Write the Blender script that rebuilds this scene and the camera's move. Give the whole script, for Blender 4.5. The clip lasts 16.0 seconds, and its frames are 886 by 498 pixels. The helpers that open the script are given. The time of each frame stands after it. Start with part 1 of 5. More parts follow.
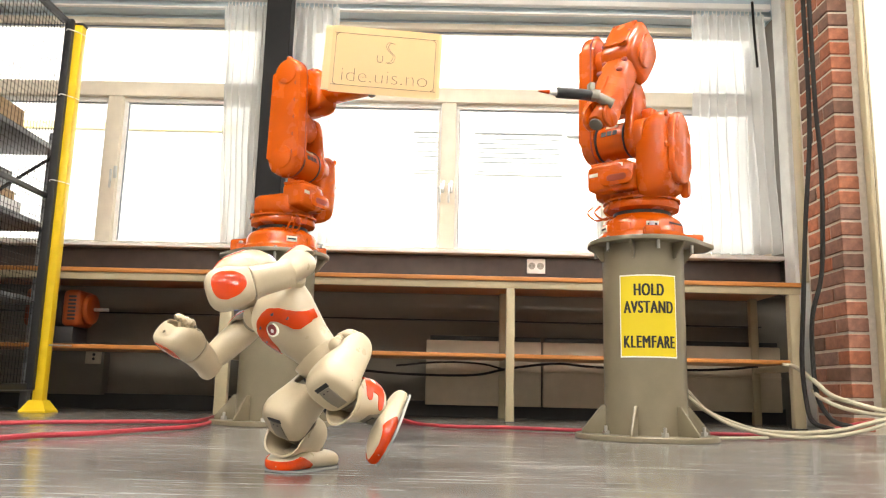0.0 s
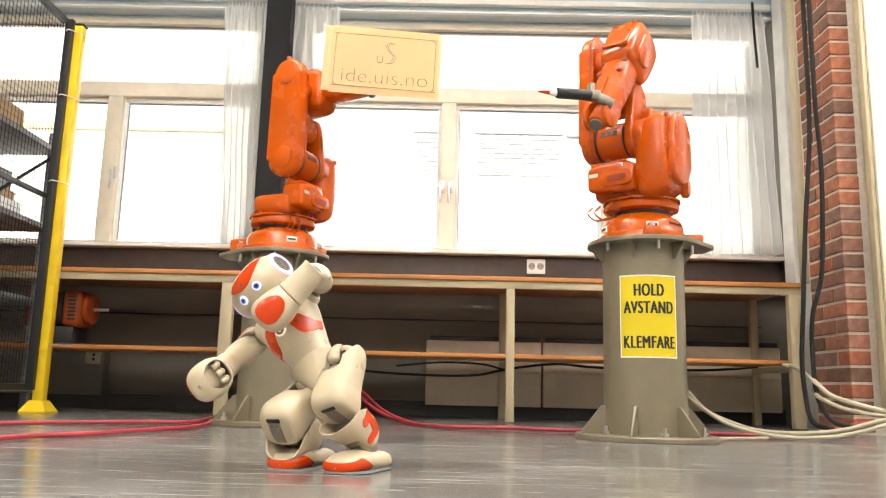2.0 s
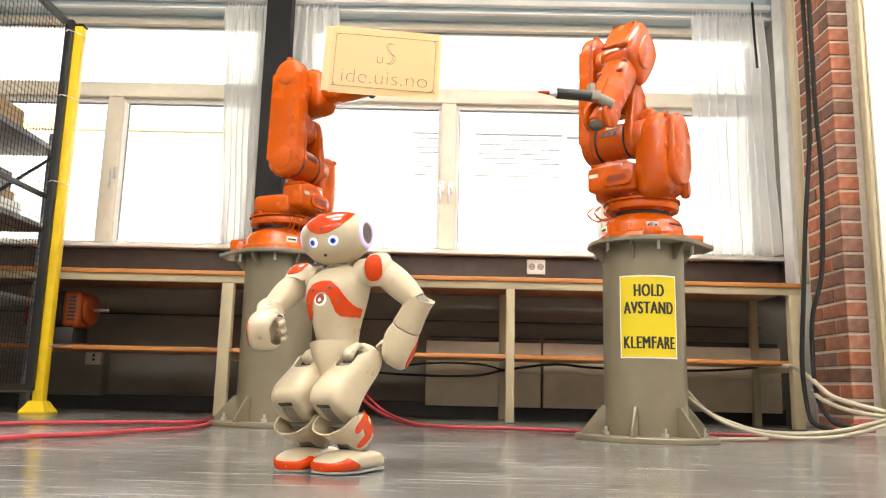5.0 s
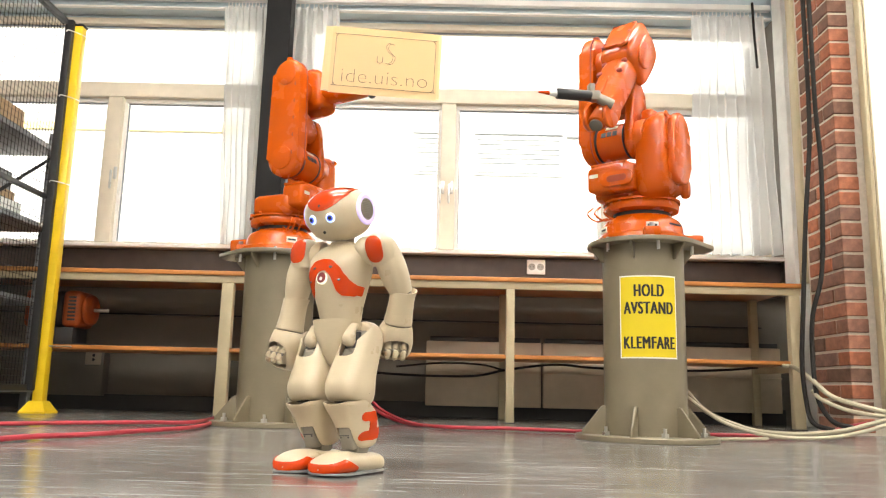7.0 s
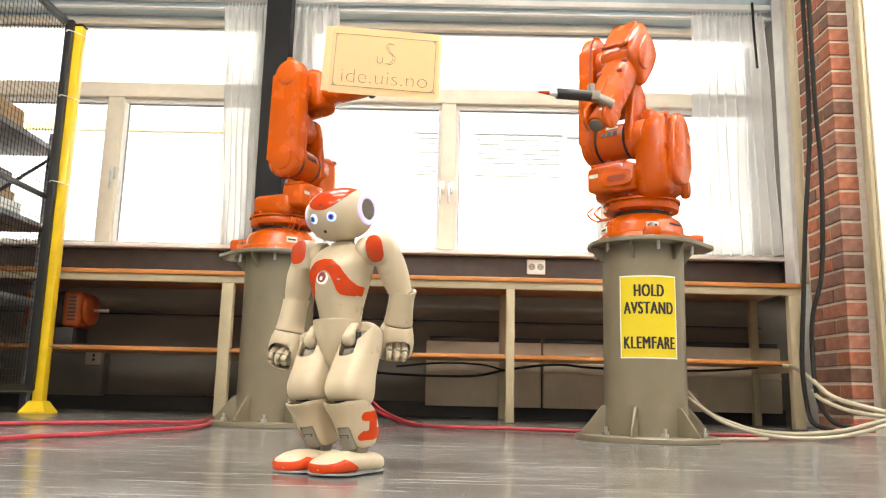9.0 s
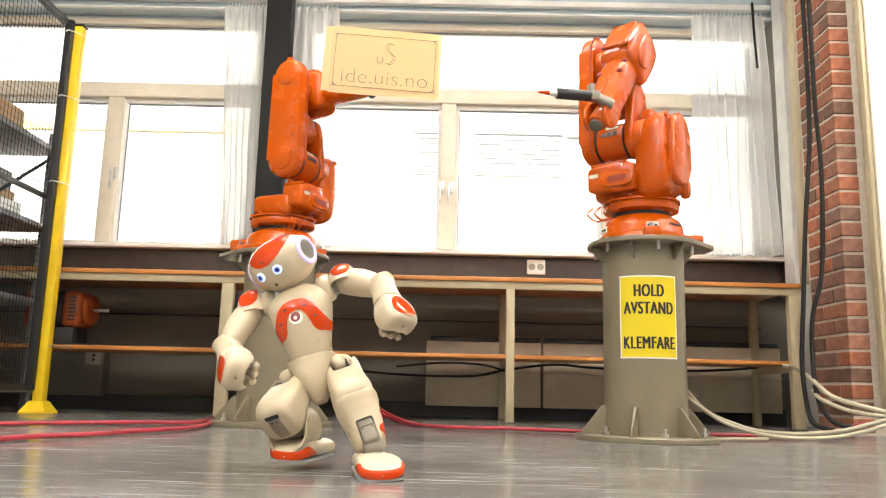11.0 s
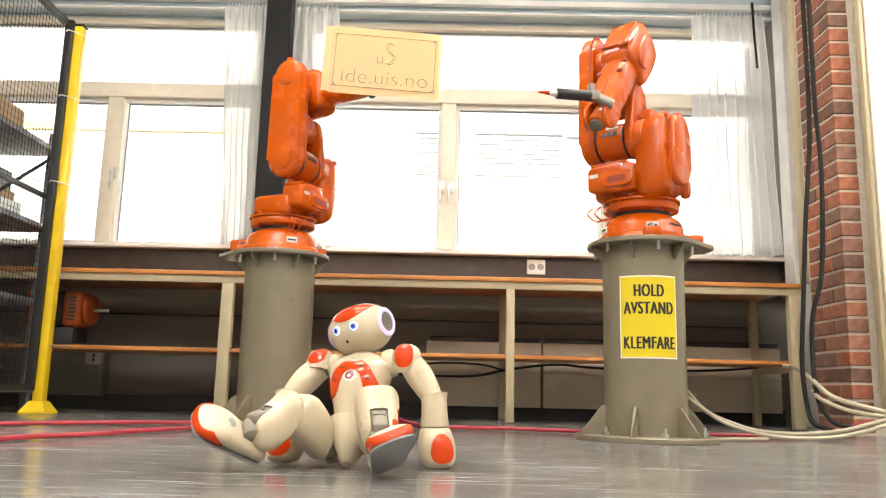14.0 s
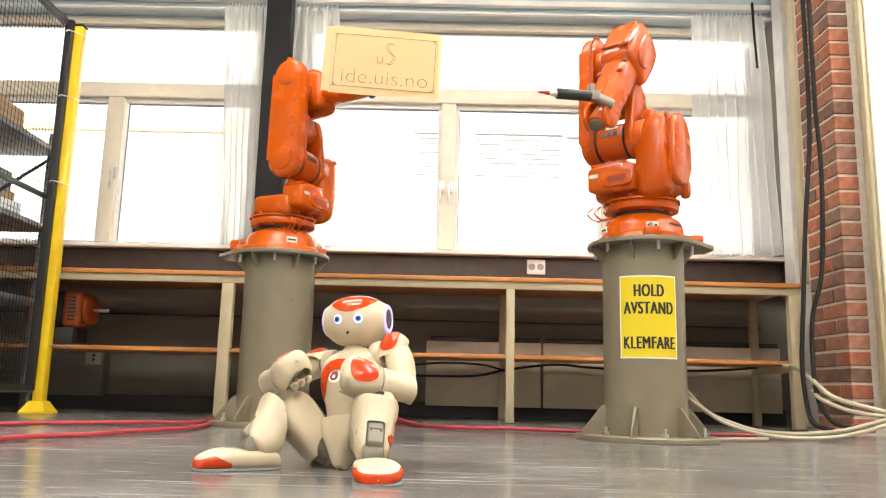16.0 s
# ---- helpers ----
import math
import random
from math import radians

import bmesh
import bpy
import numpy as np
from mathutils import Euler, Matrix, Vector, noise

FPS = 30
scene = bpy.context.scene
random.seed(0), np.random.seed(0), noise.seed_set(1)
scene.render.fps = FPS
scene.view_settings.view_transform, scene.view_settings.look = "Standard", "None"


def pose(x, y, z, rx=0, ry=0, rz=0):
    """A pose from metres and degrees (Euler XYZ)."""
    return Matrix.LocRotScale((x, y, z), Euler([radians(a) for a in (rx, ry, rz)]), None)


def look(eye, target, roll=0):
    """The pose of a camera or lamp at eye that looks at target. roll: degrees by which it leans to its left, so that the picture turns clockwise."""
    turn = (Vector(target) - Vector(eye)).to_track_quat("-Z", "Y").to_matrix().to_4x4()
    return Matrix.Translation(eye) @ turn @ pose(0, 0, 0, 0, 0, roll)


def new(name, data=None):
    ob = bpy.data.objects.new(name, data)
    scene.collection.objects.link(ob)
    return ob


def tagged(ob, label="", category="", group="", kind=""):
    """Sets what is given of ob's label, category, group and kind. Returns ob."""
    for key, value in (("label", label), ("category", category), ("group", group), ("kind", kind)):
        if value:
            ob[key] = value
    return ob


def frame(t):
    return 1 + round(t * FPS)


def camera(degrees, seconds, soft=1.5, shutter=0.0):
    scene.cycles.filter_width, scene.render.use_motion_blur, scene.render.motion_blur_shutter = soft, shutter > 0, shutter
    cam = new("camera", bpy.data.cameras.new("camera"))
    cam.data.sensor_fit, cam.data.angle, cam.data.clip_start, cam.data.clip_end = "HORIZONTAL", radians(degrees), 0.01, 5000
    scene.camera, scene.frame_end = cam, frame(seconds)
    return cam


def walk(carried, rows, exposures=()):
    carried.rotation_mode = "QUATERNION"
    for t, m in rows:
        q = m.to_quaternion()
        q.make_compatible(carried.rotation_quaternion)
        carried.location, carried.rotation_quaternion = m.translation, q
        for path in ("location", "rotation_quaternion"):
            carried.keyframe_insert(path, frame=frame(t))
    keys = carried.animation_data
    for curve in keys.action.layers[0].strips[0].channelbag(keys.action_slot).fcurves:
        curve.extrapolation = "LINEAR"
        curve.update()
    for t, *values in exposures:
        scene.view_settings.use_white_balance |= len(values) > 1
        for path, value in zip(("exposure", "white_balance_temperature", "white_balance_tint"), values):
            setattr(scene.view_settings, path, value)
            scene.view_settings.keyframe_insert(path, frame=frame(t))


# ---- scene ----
# ---------------------------------------------------------------- camera
cam = camera(58.37, 16.0, soft=1.2, shutter=0.5)
EYE = (0.0, 0.0, 0.159)


def aim(pitch, turn=0.505, roll=1.356):
    p, w = radians(pitch), radians(turn)
    return look(EYE, (EYE[0] - math.sin(w) * math.cos(p), EYE[1] + math.cos(w) * math.cos(p), EYE[2] + math.sin(p)), roll)


walk(cam, [(0.0, aim(10.03)), (3.0, aim(10.06)), (7.0, aim(10.09)), (16.0, aim(10.09))], exposures=[(0.0, 1.2), (16.0, 1.2)])

# ---------------------------------------------------------------- sky, sun
world = bpy.data.worlds.new("overcast_sky")
scene.world = world
world.use_nodes = True
wn = world.node_tree
sky = wn.nodes.new("ShaderNodeTexSky")
sky.sky_type, sky.sun_disc = "NISHITA", False
sky.sun_elevation, sky.sun_rotation = radians(38), radians(200)
sky.air_density, sky.dust_density = 1.0, 4.0
wn.links.new(sky.outputs[0], wn.nodes["Background"].inputs[0])
wn.nodes["Background"].inputs[1].default_value = 0.15
sun = new("sun", bpy.data.lights.new("sun", "SUN"))
sun.data.energy, sun.data.angle, sun.data.color = 4.0, radians(12), (1.0, 0.95, 0.88)
sun.matrix_world = look((3, -8, 8), (0, 6, 0))

# ---------------------------------------------------------------- materials
def material(name, color, rough=0.5, metal=0.0, spread=0.12, scale=14.0, fine=220.0, bump=0.05, coat=0.0, subsurface=0.0, rough_spread=0.1, shine=0.5):
    """A painted or plain surface: two scales of colour and gloss variation and a fine relief."""
    m = bpy.data.materials.new(name)
    m.use_nodes = True
    n, l = m.node_tree.nodes, m.node_tree.links
    b = n["Principled BSDF"]
    b.inputs["Metallic"].default_value = metal
    b.inputs["Coat Weight"].default_value = coat
    b.inputs["Coat Roughness"].default_value = 0.08
    b.inputs["Specular IOR Level"].default_value = shine
    b.inputs["Subsurface Weight"].default_value = subsurface
    co = n.new("ShaderNodeTexCoord")
    big, small = n.new("ShaderNodeTexNoise"), n.new("ShaderNodeTexNoise")
    big.inputs["Scale"].default_value, small.inputs["Scale"].default_value = scale, fine
    big.inputs["Detail"].default_value, small.inputs["Detail"].default_value = 6, 3
    for t in (big, small):
        l.new(co.outputs["Object"], t.inputs["Vector"])
    add = n.new("ShaderNodeMath")
    add.operation = "MULTIPLY_ADD"
    l.new(small.outputs[0], add.inputs[0])
    add.inputs[1].default_value = 0.35
    l.new(big.outputs[0], add.inputs[2])
    ramp = n.new("ShaderNodeValToRGB")
    lo = [c * (1 - spread) for c in color[:3]]
    hi = [min(1.0, c * (1 + spread)) for c in color[:3]]
    ramp.color_ramp.elements[0].position, ramp.color_ramp.elements[1].position = 0.4, 0.95
    ramp.color_ramp.elements[0].color, ramp.color_ramp.elements[1].color = (*lo, 1), (*hi, 1)
    l.new(add.outputs[0], ramp.inputs[0])
    l.new(ramp.outputs[0], b.inputs["Base Color"])
    rr = n.new("ShaderNodeMapRange")
    rr.inputs["To Min"].default_value, rr.inputs["To Max"].default_value = max(0.02, rough - rough_spread), min(1, rough + rough_spread)
    l.new(big.outputs[0], rr.inputs[0])
    l.new(rr.outputs[0], b.inputs["Roughness"])
    bp = n.new("ShaderNodeBump")
    bp.inputs["Strength"].default_value, bp.inputs["Distance"].default_value = bump, 0.002
    l.new(add.outputs[0], bp.inputs["Height"])
    l.new(bp.outputs[0], b.inputs["Normal"])
    return m


def glow(name, color, strength):
    m = bpy.data.materials.new(name)
    m.use_nodes = True
    b = m.node_tree.nodes["Principled BSDF"]
    b.inputs["Base Color"].default_value = (*color, 1)
    b.inputs["Emission Color"].default_value = (*color, 1)
    b.inputs["Emission Strength"].default_value = strength
    return m


def wood(name, color, stretch=(1.2, 26, 26)):
    m = material(name, color, 0.38, spread=0.22, bump=0.04)
    n, l = m.node_tree.nodes, m.node_tree.links
    mp = n.new("ShaderNodeMapping")
    mp.inputs["Scale"].default_value = stretch
    co = next(x for x in n if x.type == "TEX_COORD")
    l.new(co.outputs["Object"], mp.inputs[0])
    for t in [x for x in n if x.type == "TEX_NOISE"]:
        t.inputs["Scale"].default_value = 3 if t.inputs["Scale"].default_value < 100 else 12
        l.new(mp.outputs[0], t.inputs["Vector"])
    return m


def floor_material():
    """Grey vinyl, worn: cloudy mottling, scuffs and long thin pale scratches."""
    m = material("floor_vinyl", (0.165, 0.158, 0.15), 0.2, spread=0.5, scale=3.2, fine=60, bump=0.03)
    n, l = m.node_tree.nodes, m.node_tree.links
    b = n["Principled BSDF"]
    co = next(x for x in n if x.type == "TEX_COORD")
    base = b.inputs["Base Color"].links[0].from_socket
    marks = None
    for turn, sx, sy, cut in ((12, 0.9, 46, 0.66), (68, 1.2, 54, 0.68), (-38, 0.7, 42, 0.67), (100, 1.0, 50, 0.68), (30, 2.5, 60, 0.7)):
        mp = n.new("ShaderNodeMapping")
        mp.inputs["Rotation"].default_value = (0, 0, radians(turn))
        mp.inputs["Scale"].default_value = (sx * 2.4, sy * 2.4, 1)
        l.new(co.outputs["Object"], mp.inputs[0])
        t = n.new("ShaderNodeTexNoise")
        t.inputs["Scale"].default_value, t.inputs["Detail"].default_value, t.inputs["Distortion"].default_value = 1.0, 2.5, 0.15
        l.new(mp.outputs[0], t.inputs["Vector"])
        r = n.new("ShaderNodeMapRange")
        r.inputs["From Min"].default_value, r.inputs["From Max"].default_value = cut, cut + 0.05
        l.new(t.outputs[0], r.inputs[0])
        if marks is None:
            marks = r.outputs[0]
        else:
            mx = n.new("ShaderNodeMath")
            mx.operation = "MAXIMUM"
            l.new(marks, mx.inputs[0])
            l.new(r.outputs[0], mx.inputs[1])
            marks = mx.outputs[0]
    mix = n.new("ShaderNodeMix")
    mix.data_type = "RGBA"
    sc = n.new("ShaderNodeMath")
    sc.operation = "MULTIPLY"
    sc.inputs[1].default_value = 0.62
    l.new(marks, sc.inputs[0])
    l.new(sc.outputs[0], mix.inputs["Factor"])
    l.new(base, mix.inputs["A"])
    mix.inputs["B"].default_value = (0.5, 0.5, 0.5, 1)
    l.new(mix.outputs["Result"], b.inputs["Base Color"])
    rough = b.inputs["Roughness"].links[0].from_socket
    ad = n.new("ShaderNodeMath")
    ad.operation = "MULTIPLY_ADD"
    l.new(sc.outputs[0], ad.inputs[0])
    ad.inputs[1].default_value = 0.4
    l.new(rough, ad.inputs[2])
    l.new(ad.outputs[0], b.inputs["Roughness"])
    return m


def brick_material():
    m = material("red_brick", (0.3, 0.122, 0.072), 0.8, spread=0.4, scale=30, fine=260, bump=0.5)
    n, l = m.node_tree.nodes, m.node_tree.links
    b = n["Principled BSDF"]
    base = b.inputs["Base Color"].links[0].from_socket
    inf = n.new("ShaderNodeObjectInfo")
    ramp = n.new("ShaderNodeValToRGB")
    for i, (p, c) in enumerate(((0, (0.45, 0.6, 0.7)), (0.25, (0.9, 1.0, 1.1)), (0.55, (1.15, 0.9, 0.7)), (0.8, (0.7, 1.0, 1.3)), (1, (1.5, 1.2, 0.9)))):
        e = ramp.color_ramp.elements[i] if i < 2 else ramp.color_ramp.elements.new(p)
        e.position, e.color = p, (*c, 1)
    l.new(inf.outputs["Random"], ramp.inputs[0])
    mix = n.new("ShaderNodeMix")
    mix.data_type, mix.blend_type = "RGBA", "MULTIPLY"
    mix.inputs["Factor"].default_value = 1
    l.new(base, mix.inputs["A"])
    l.new(ramp.outputs[0], mix.inputs["B"])
    l.new(mix.outputs["Result"], b.inputs["Base Color"])
    return m


def thin_cloth(name, color, through_part, sheer=0.0):
    m = bpy.data.materials.new(name)
    m.use_nodes = True
    n, l = m.node_tree.nodes, m.node_tree.links
    out = n["Material Output"]
    b = n["Principled BSDF"]
    b.inputs["Base Color"].default_value, b.inputs["Roughness"].default_value = (*color, 1), 0.9
    tr = n.new("ShaderNodeBsdfTranslucent")
    tr.inputs[0].default_value = (*color, 1)
    w = n.new("ShaderNodeTexNoise")
    w.inputs["Scale"].default_value = 320
    bp = n.new("ShaderNodeBump")
    bp.inputs["Strength"].default_value, bp.inputs["Distance"].default_value = 0.12, 0.001
    l.new(w.outputs[0], bp.inputs["Height"])
    l.new(bp.outputs[0], b.inputs["Normal"])
    mix = n.new("ShaderNodeMixShader")
    mix.inputs[0].default_value = through_part
    l.new(b.outputs[0], mix.inputs[1])
    l.new(tr.outputs[0], mix.inputs[2])
    clear, veil = n.new("ShaderNodeBsdfTransparent"), n.new("ShaderNodeMixShader")
    veil.inputs[0].default_value = sheer
    l.new(mix.outputs[0], veil.inputs[1])
    l.new(clear.outputs[0], veil.inputs[2])
    l.new(veil.outputs[0], out.inputs[0])
    return m


def glass_material():
    m = bpy.data.materials.new("window_glass")
    m.use_nodes = True
    n, l = m.node_tree.nodes, m.node_tree.links
    tr, gl, mix, fr = n.new("ShaderNodeBsdfTransparent"), n.new("ShaderNodeBsdfGlossy"), n.new("ShaderNodeMixShader"), n.new("ShaderNodeFresnel")
    tr.inputs[0].default_value = (0.94, 0.96, 0.95, 1)
    gl.inputs["Roughness"].default_value = 0.02
    fr.inputs[0].default_value = 1.35
    l.new(fr.outputs[0], mix.inputs[0])
    l.new(tr.outputs[0], mix.inputs[1])
    l.new(gl.outputs[0], mix.inputs[2])
    l.new(mix.outputs[0], n["Material Output"].inputs[0])
    return m


FLOOR = floor_material()
ORANGE = material("orange_robot_paint", (0.56, 0.088, 0.001), 0.26, spread=0.06, bump=0.012, coat=0.25, shine=0.35)
PEDESTAL = material("grey_green_paint", (0.195, 0.166, 0.11), 0.32, spread=0.08, bump=0.03, coat=0.3)
SHELL = material("cream_white_plastic", (0.56, 0.475, 0.335), 0.3, spread=0.04, bump=0.01, coat=0.1)
RED = material("glossy_red_plastic", (0.6, 0.045, 0.002), 0.12, spread=0.05, bump=0.005, coat=0.3, shine=0.35)
JOINT = material("grey_joint_plastic", (0.24, 0.215, 0.175), 0.5, spread=0.1)
DARK = material("black_plastic", (0.02, 0.02, 0.022), 0.45, spread=0.2)
SOLE = material("grey_sole_rubber", (0.3, 0.3, 0.29), 0.7)
EYE_GLOW = glow("eye_light", (0.5, 0.68, 1.0), 0.5)
EYE_BLUE = glow("eye_blue_ring", (0.05, 0.1, 0.8), 0.3)
EAR_GLOW = glow("ear_light", (0.6, 0.5, 0.9), 0.22)
RING_GLOW = glow("chest_button_ring", (0.8, 0.8, 0.65), 0.3)
FRAME = material("cream_window_paint", (0.8, 0.725, 0.6), 0.45, spread=0.06)
WHITE = material("white_paint", (0.86, 0.85, 0.83), 0.5, spread=0.05)
LEG = material("beige_bench_paint", (0.45, 0.385, 0.25), 0.42, spread=0.08)
WOOD = wood("oiled_wood_edge", (0.5, 0.2, 0.05))
BROWN = material("dark_brown_laminate", (0.05, 0.032, 0.026), 0.4, spread=0.25)
WALL = material("grey_painted_wall", (0.19, 0.172, 0.145), 0.7, spread=0.1, scale=5, bump=0.2)
LINTEL = material("blue_grey_panel", (0.56, 0.66, 0.72), 0.55, spread=0.06, scale=4)
CONCRETE = material("pale_concrete", (0.74, 0.74, 0.72), 0.8, spread=0.12, scale=9, fine=120, bump=0.5)
RADIATOR = material("radiator_enamel", (0.56, 0.48, 0.36), 0.4, spread=0.08)
STEEL = material("dark_steel", (0.012, 0.012, 0.013), 0.6, spread=0.2, shine=0.2)
BRIGHT = material("zinc_steel", (0.6, 0.6, 0.58), 0.3, metal=0.9)
STEELGREY = material("dull_grey_steel", (0.26, 0.24, 0.2), 0.4, metal=0.6)
YELLOW = material("yellow_paint", (0.85, 0.58, 0.02), 0.35, spread=0.08, coat=0.3)
YPAPER = material("yellow_sign_paper", (0.68, 0.53, 0.006), 0.5, spread=0.03, bump=0.01)
INK = material("black_ink", (0.015, 0.015, 0.015), 0.6)
GREYINK = material("grey_pen_ink", (0.2, 0.16, 0.12), 0.7)
STICKER = material("pale_sticker", (0.78, 0.72, 0.55), 0.5, spread=0.1, fine=90)
RED_CABLE = material("red_cable_jacket", (0.38, 0.025, 0.04), 0.45)
CREAM_CABLE = material("cream_cable_jacket", (0.4, 0.36, 0.26), 0.5)
BLACK_CABLE = material("black_cable_jacket", (0.022, 0.02, 0.019), 0.75, shine=0.15)
CURTAIN = thin_cloth("white_curtain_cloth", (0.95, 0.95, 0.95), 0.8, 0.42)
PAPER = thin_cloth("cream_paper_sheet", (0.93, 0.78, 0.52), 0.6)
PLASTIC_EDGE = thin_cloth("clear_sleeve_edge", (0.95, 0.86, 0.6), 0.7)
GLASS = glass_material()
BRICK = brick_material()
MORTAR = material("pale_mortar", (0.58, 0.52, 0.44), 0.9, spread=0.15, scale=40, bump=0.6)
ROOM = material("low_bounce_grey", (0.54, 0.51, 0.46), 0.8, spread=0.1, scale=4)
CEILING = material("ceiling_white", (0.75, 0.75, 0.73), 0.8)
FACADE = material("white_facade_render", (0.8, 0.8, 0.78), 0.8, spread=0.05, scale=3)
SHUTTER = material("grey_blind_metal", (0.42, 0.43, 0.45), 0.5)
YELLOW_BAND = material("yellow_facade_band", (0.8, 0.66, 0.32), 0.7)
GROUND = material("light_bounce_ground", (0.34, 0.33, 0.31), 0.9, spread=0.3)
LAMP = glow("lamp_diffuser", (1.0, 0.945, 0.85), 26.5)
KRAFT = material("cardboard", (0.45, 0.3, 0.17), 0.8, spread=0.1)
GREY_SHELF = material("grey_shelf_steel", (0.2, 0.21, 0.22), 0.45)

# ---------------------------------------------------------------- mesh helpers
def thing(name, m, label, category, group="", kind=""):
    ob = new(name)
    ob.empty_display_size = 0.05
    ob.matrix_world = m
    return tagged(ob, label, category, group, kind)


def part(name, bm, mat, parent=None, label="", smooth=True, m=None):
    me = bpy.data.meshes.new(name)
    bmesh.ops.recalc_face_normals(bm, faces=bm.faces)
    bm.to_mesh(me)
    bm.free()
    me.materials.append(mat)
    if smooth:
        me.shade_smooth()
        me.set_sharp_from_angle(angle=radians(38))
    ob = new(name, me)
    if parent is not None:
        ob.parent = parent
    if m is not None:
        ob.matrix_basis = m
    if label:
        tagged(ob, label)
    return ob


def put(bm, geo, m):
    bmesh.ops.transform(bm, matrix=m, verts=geo)


def box(size, at=(0, 0, 0), bevel=0.0, seg=2, m=None, bm=None):
    """A box with its edges rounded, centred on at."""
    bm = bm or bmesh.new()
    one = bmesh.ops.create_cube(bm, size=1)["verts"]
    put(bm, one, Matrix.Diagonal((*size, 1)))
    if bevel:
        edges = {e for v in one for e in v.link_edges}
        got = bmesh.ops.bevel(bm, geom=list(edges), offset=bevel, segments=seg, affect="EDGES", profile=0.5)
        one = list({v for f in got["faces"] for v in f.verts} | {v for v in one if v.is_valid})
    put(bm, one, (m or Matrix()) @ Matrix.Translation(at) if m is not None else Matrix.Translation(at))
    return bm


def span(x0, x1, y0, y1, z0, z1, bevel=0.0, bm=None, seg=2):
    return box((x1 - x0, y1 - y0, z1 - z0), ((x0 + x1) / 2, (y0 + y1) / 2, (z0 + z1) / 2), bevel, seg, bm=bm)


def turned(profile, n=36, m=None, bm=None):
    """A lathe body about z from (radius, height) pairs, closed at both ends."""
    bm = bm or bmesh.new()
    rings = []
    for r, z in profile:
        rings.append([bm.verts.new((r * math.cos(2 * math.pi * i / n), r * math.sin(2 * math.pi * i / n), z)) for i in range(n)])
    for a, b in zip(rings, rings[1:]):
        for i in range(n):
            bm.faces.new((a[i], a[(i + 1) % n], b[(i + 1) % n], b[i]))
    bm.faces.new(rings[0][::-1])
    bm.faces.new(rings[-1])
    if m is not None:
        put(bm, [v for ring in rings for v in ring], m)
    return bm


def rod(a, b, r, n=16, bevel=0.0, bm=None, r2=None):
    a, b = Vector(a), Vector(b)
    d = b - a
    h, r2 = d.length, r if r2 is None else r2
    e = min(bevel, r * 0.6, h * 0.4)
    prof = [(r - e, 0), (r - e * 0.3, e * 0.3), (r, e), (r2, h - e), (r2 - e * 0.3, h - e * 0.3), (r2 - e, h)] if e else [(r, 0), (r2, h)]
    return turned(prof, n, Matrix.Translation(a) @ d.to_track_quat("Z", "Y").to_matrix().to_4x4(), bm)


def tube(points, r, n=8, bm=None, steps=8):
    """A round cable through the points, with a smooth course."""
    bm = bm or bmesh.new()
    P = [Vector(p) for p in points]
    P = [P[0] * 2 - P[1]] + P + [P[-1] * 2 - P[-2]]
    line = []
    for i in range(1, len(P) - 2):
        for k in range(steps):
            t = k / steps
            a, b, c, d = P[i - 1], P[i], P[i + 1], P[i + 2]
            line.append(0.5 * (2 * b + (c - a) * t + (2 * a - 5 * b + 4 * c - d) * t * t + (3 * b - a - 3 * c + d) * t ** 3))
    line.append(P[-2])
    rings = []
    for i, p in enumerate(line):
        d = (line[min(i + 1, len(line) - 1)] - line[max(i - 1, 0)]).normalized()
        u = d.cross(Vector((0.13, 0.21, 0.97))).normalized()
        v = d.cross(u)
        rings.append([bm.verts.new(p + r * (math.cos(2 * math.pi * k / n) * u + math.sin(2 * math.pi * k / n) * v)) for k in range(n)])
    for a, b in zip(rings, rings[1:]):
        for k in range(n):
            bm.faces.new((a[k], a[(k + 1) % n], b[(k + 1) % n], b[k]))
    bm.faces.new(rings[0][::-1])
    bm.faces.new(rings[-1])
    return bm


def slab(outline, thick, bevel=0.0, m=None, seg=2, bm=None):
    """A plate: an outline in x, y, thickened along z about its middle."""
    bm = bm or bmesh.new()
    lo = [bm.verts.new((x, y, -thick / 2)) for x, y in outline]
    hi = [bm.verts.new((x, y, thick / 2)) for x, y in outline]
    faces = [bm.faces.new(lo[::-1]), bm.faces.new(hi)]
    rim = [e for f in faces for e in f.edges]
    k = len(lo)
    for i in range(k):
        bm.faces.new((lo[i], lo[(i + 1) % k], hi[(i + 1) % k], hi[i]))
    vs = lo + hi
    if bevel:
        got = bmesh.ops.bevel(bm, geom=rim, offset=bevel, segments=seg, affect="EDGES", profile=0.5)
        vs = list({v for f in got["faces"] for v in f.verts} | {v for v in vs if v.is_valid})
    if m is not None:
        put(bm, vs, m)
    return bm


def stadium(a, b, ra, rb, n=14):
    """The outline of a link: two round ends of radius ra at a and rb at b, joined."""
    a, b = Vector(a), Vector(b)
    t = math.atan2(b.y - a.y, b.x - a.x)
    out = [(b.x + rb * math.cos(t + w), b.y + rb * math.sin(t + w)) for w in np.linspace(-math.pi / 2, math.pi / 2, n)]
    out += [(a.x + ra * math.cos(t + w), a.y + ra * math.sin(t + w)) for w in np.linspace(math.pi / 2, 3 * math.pi / 2, n)]
    return out


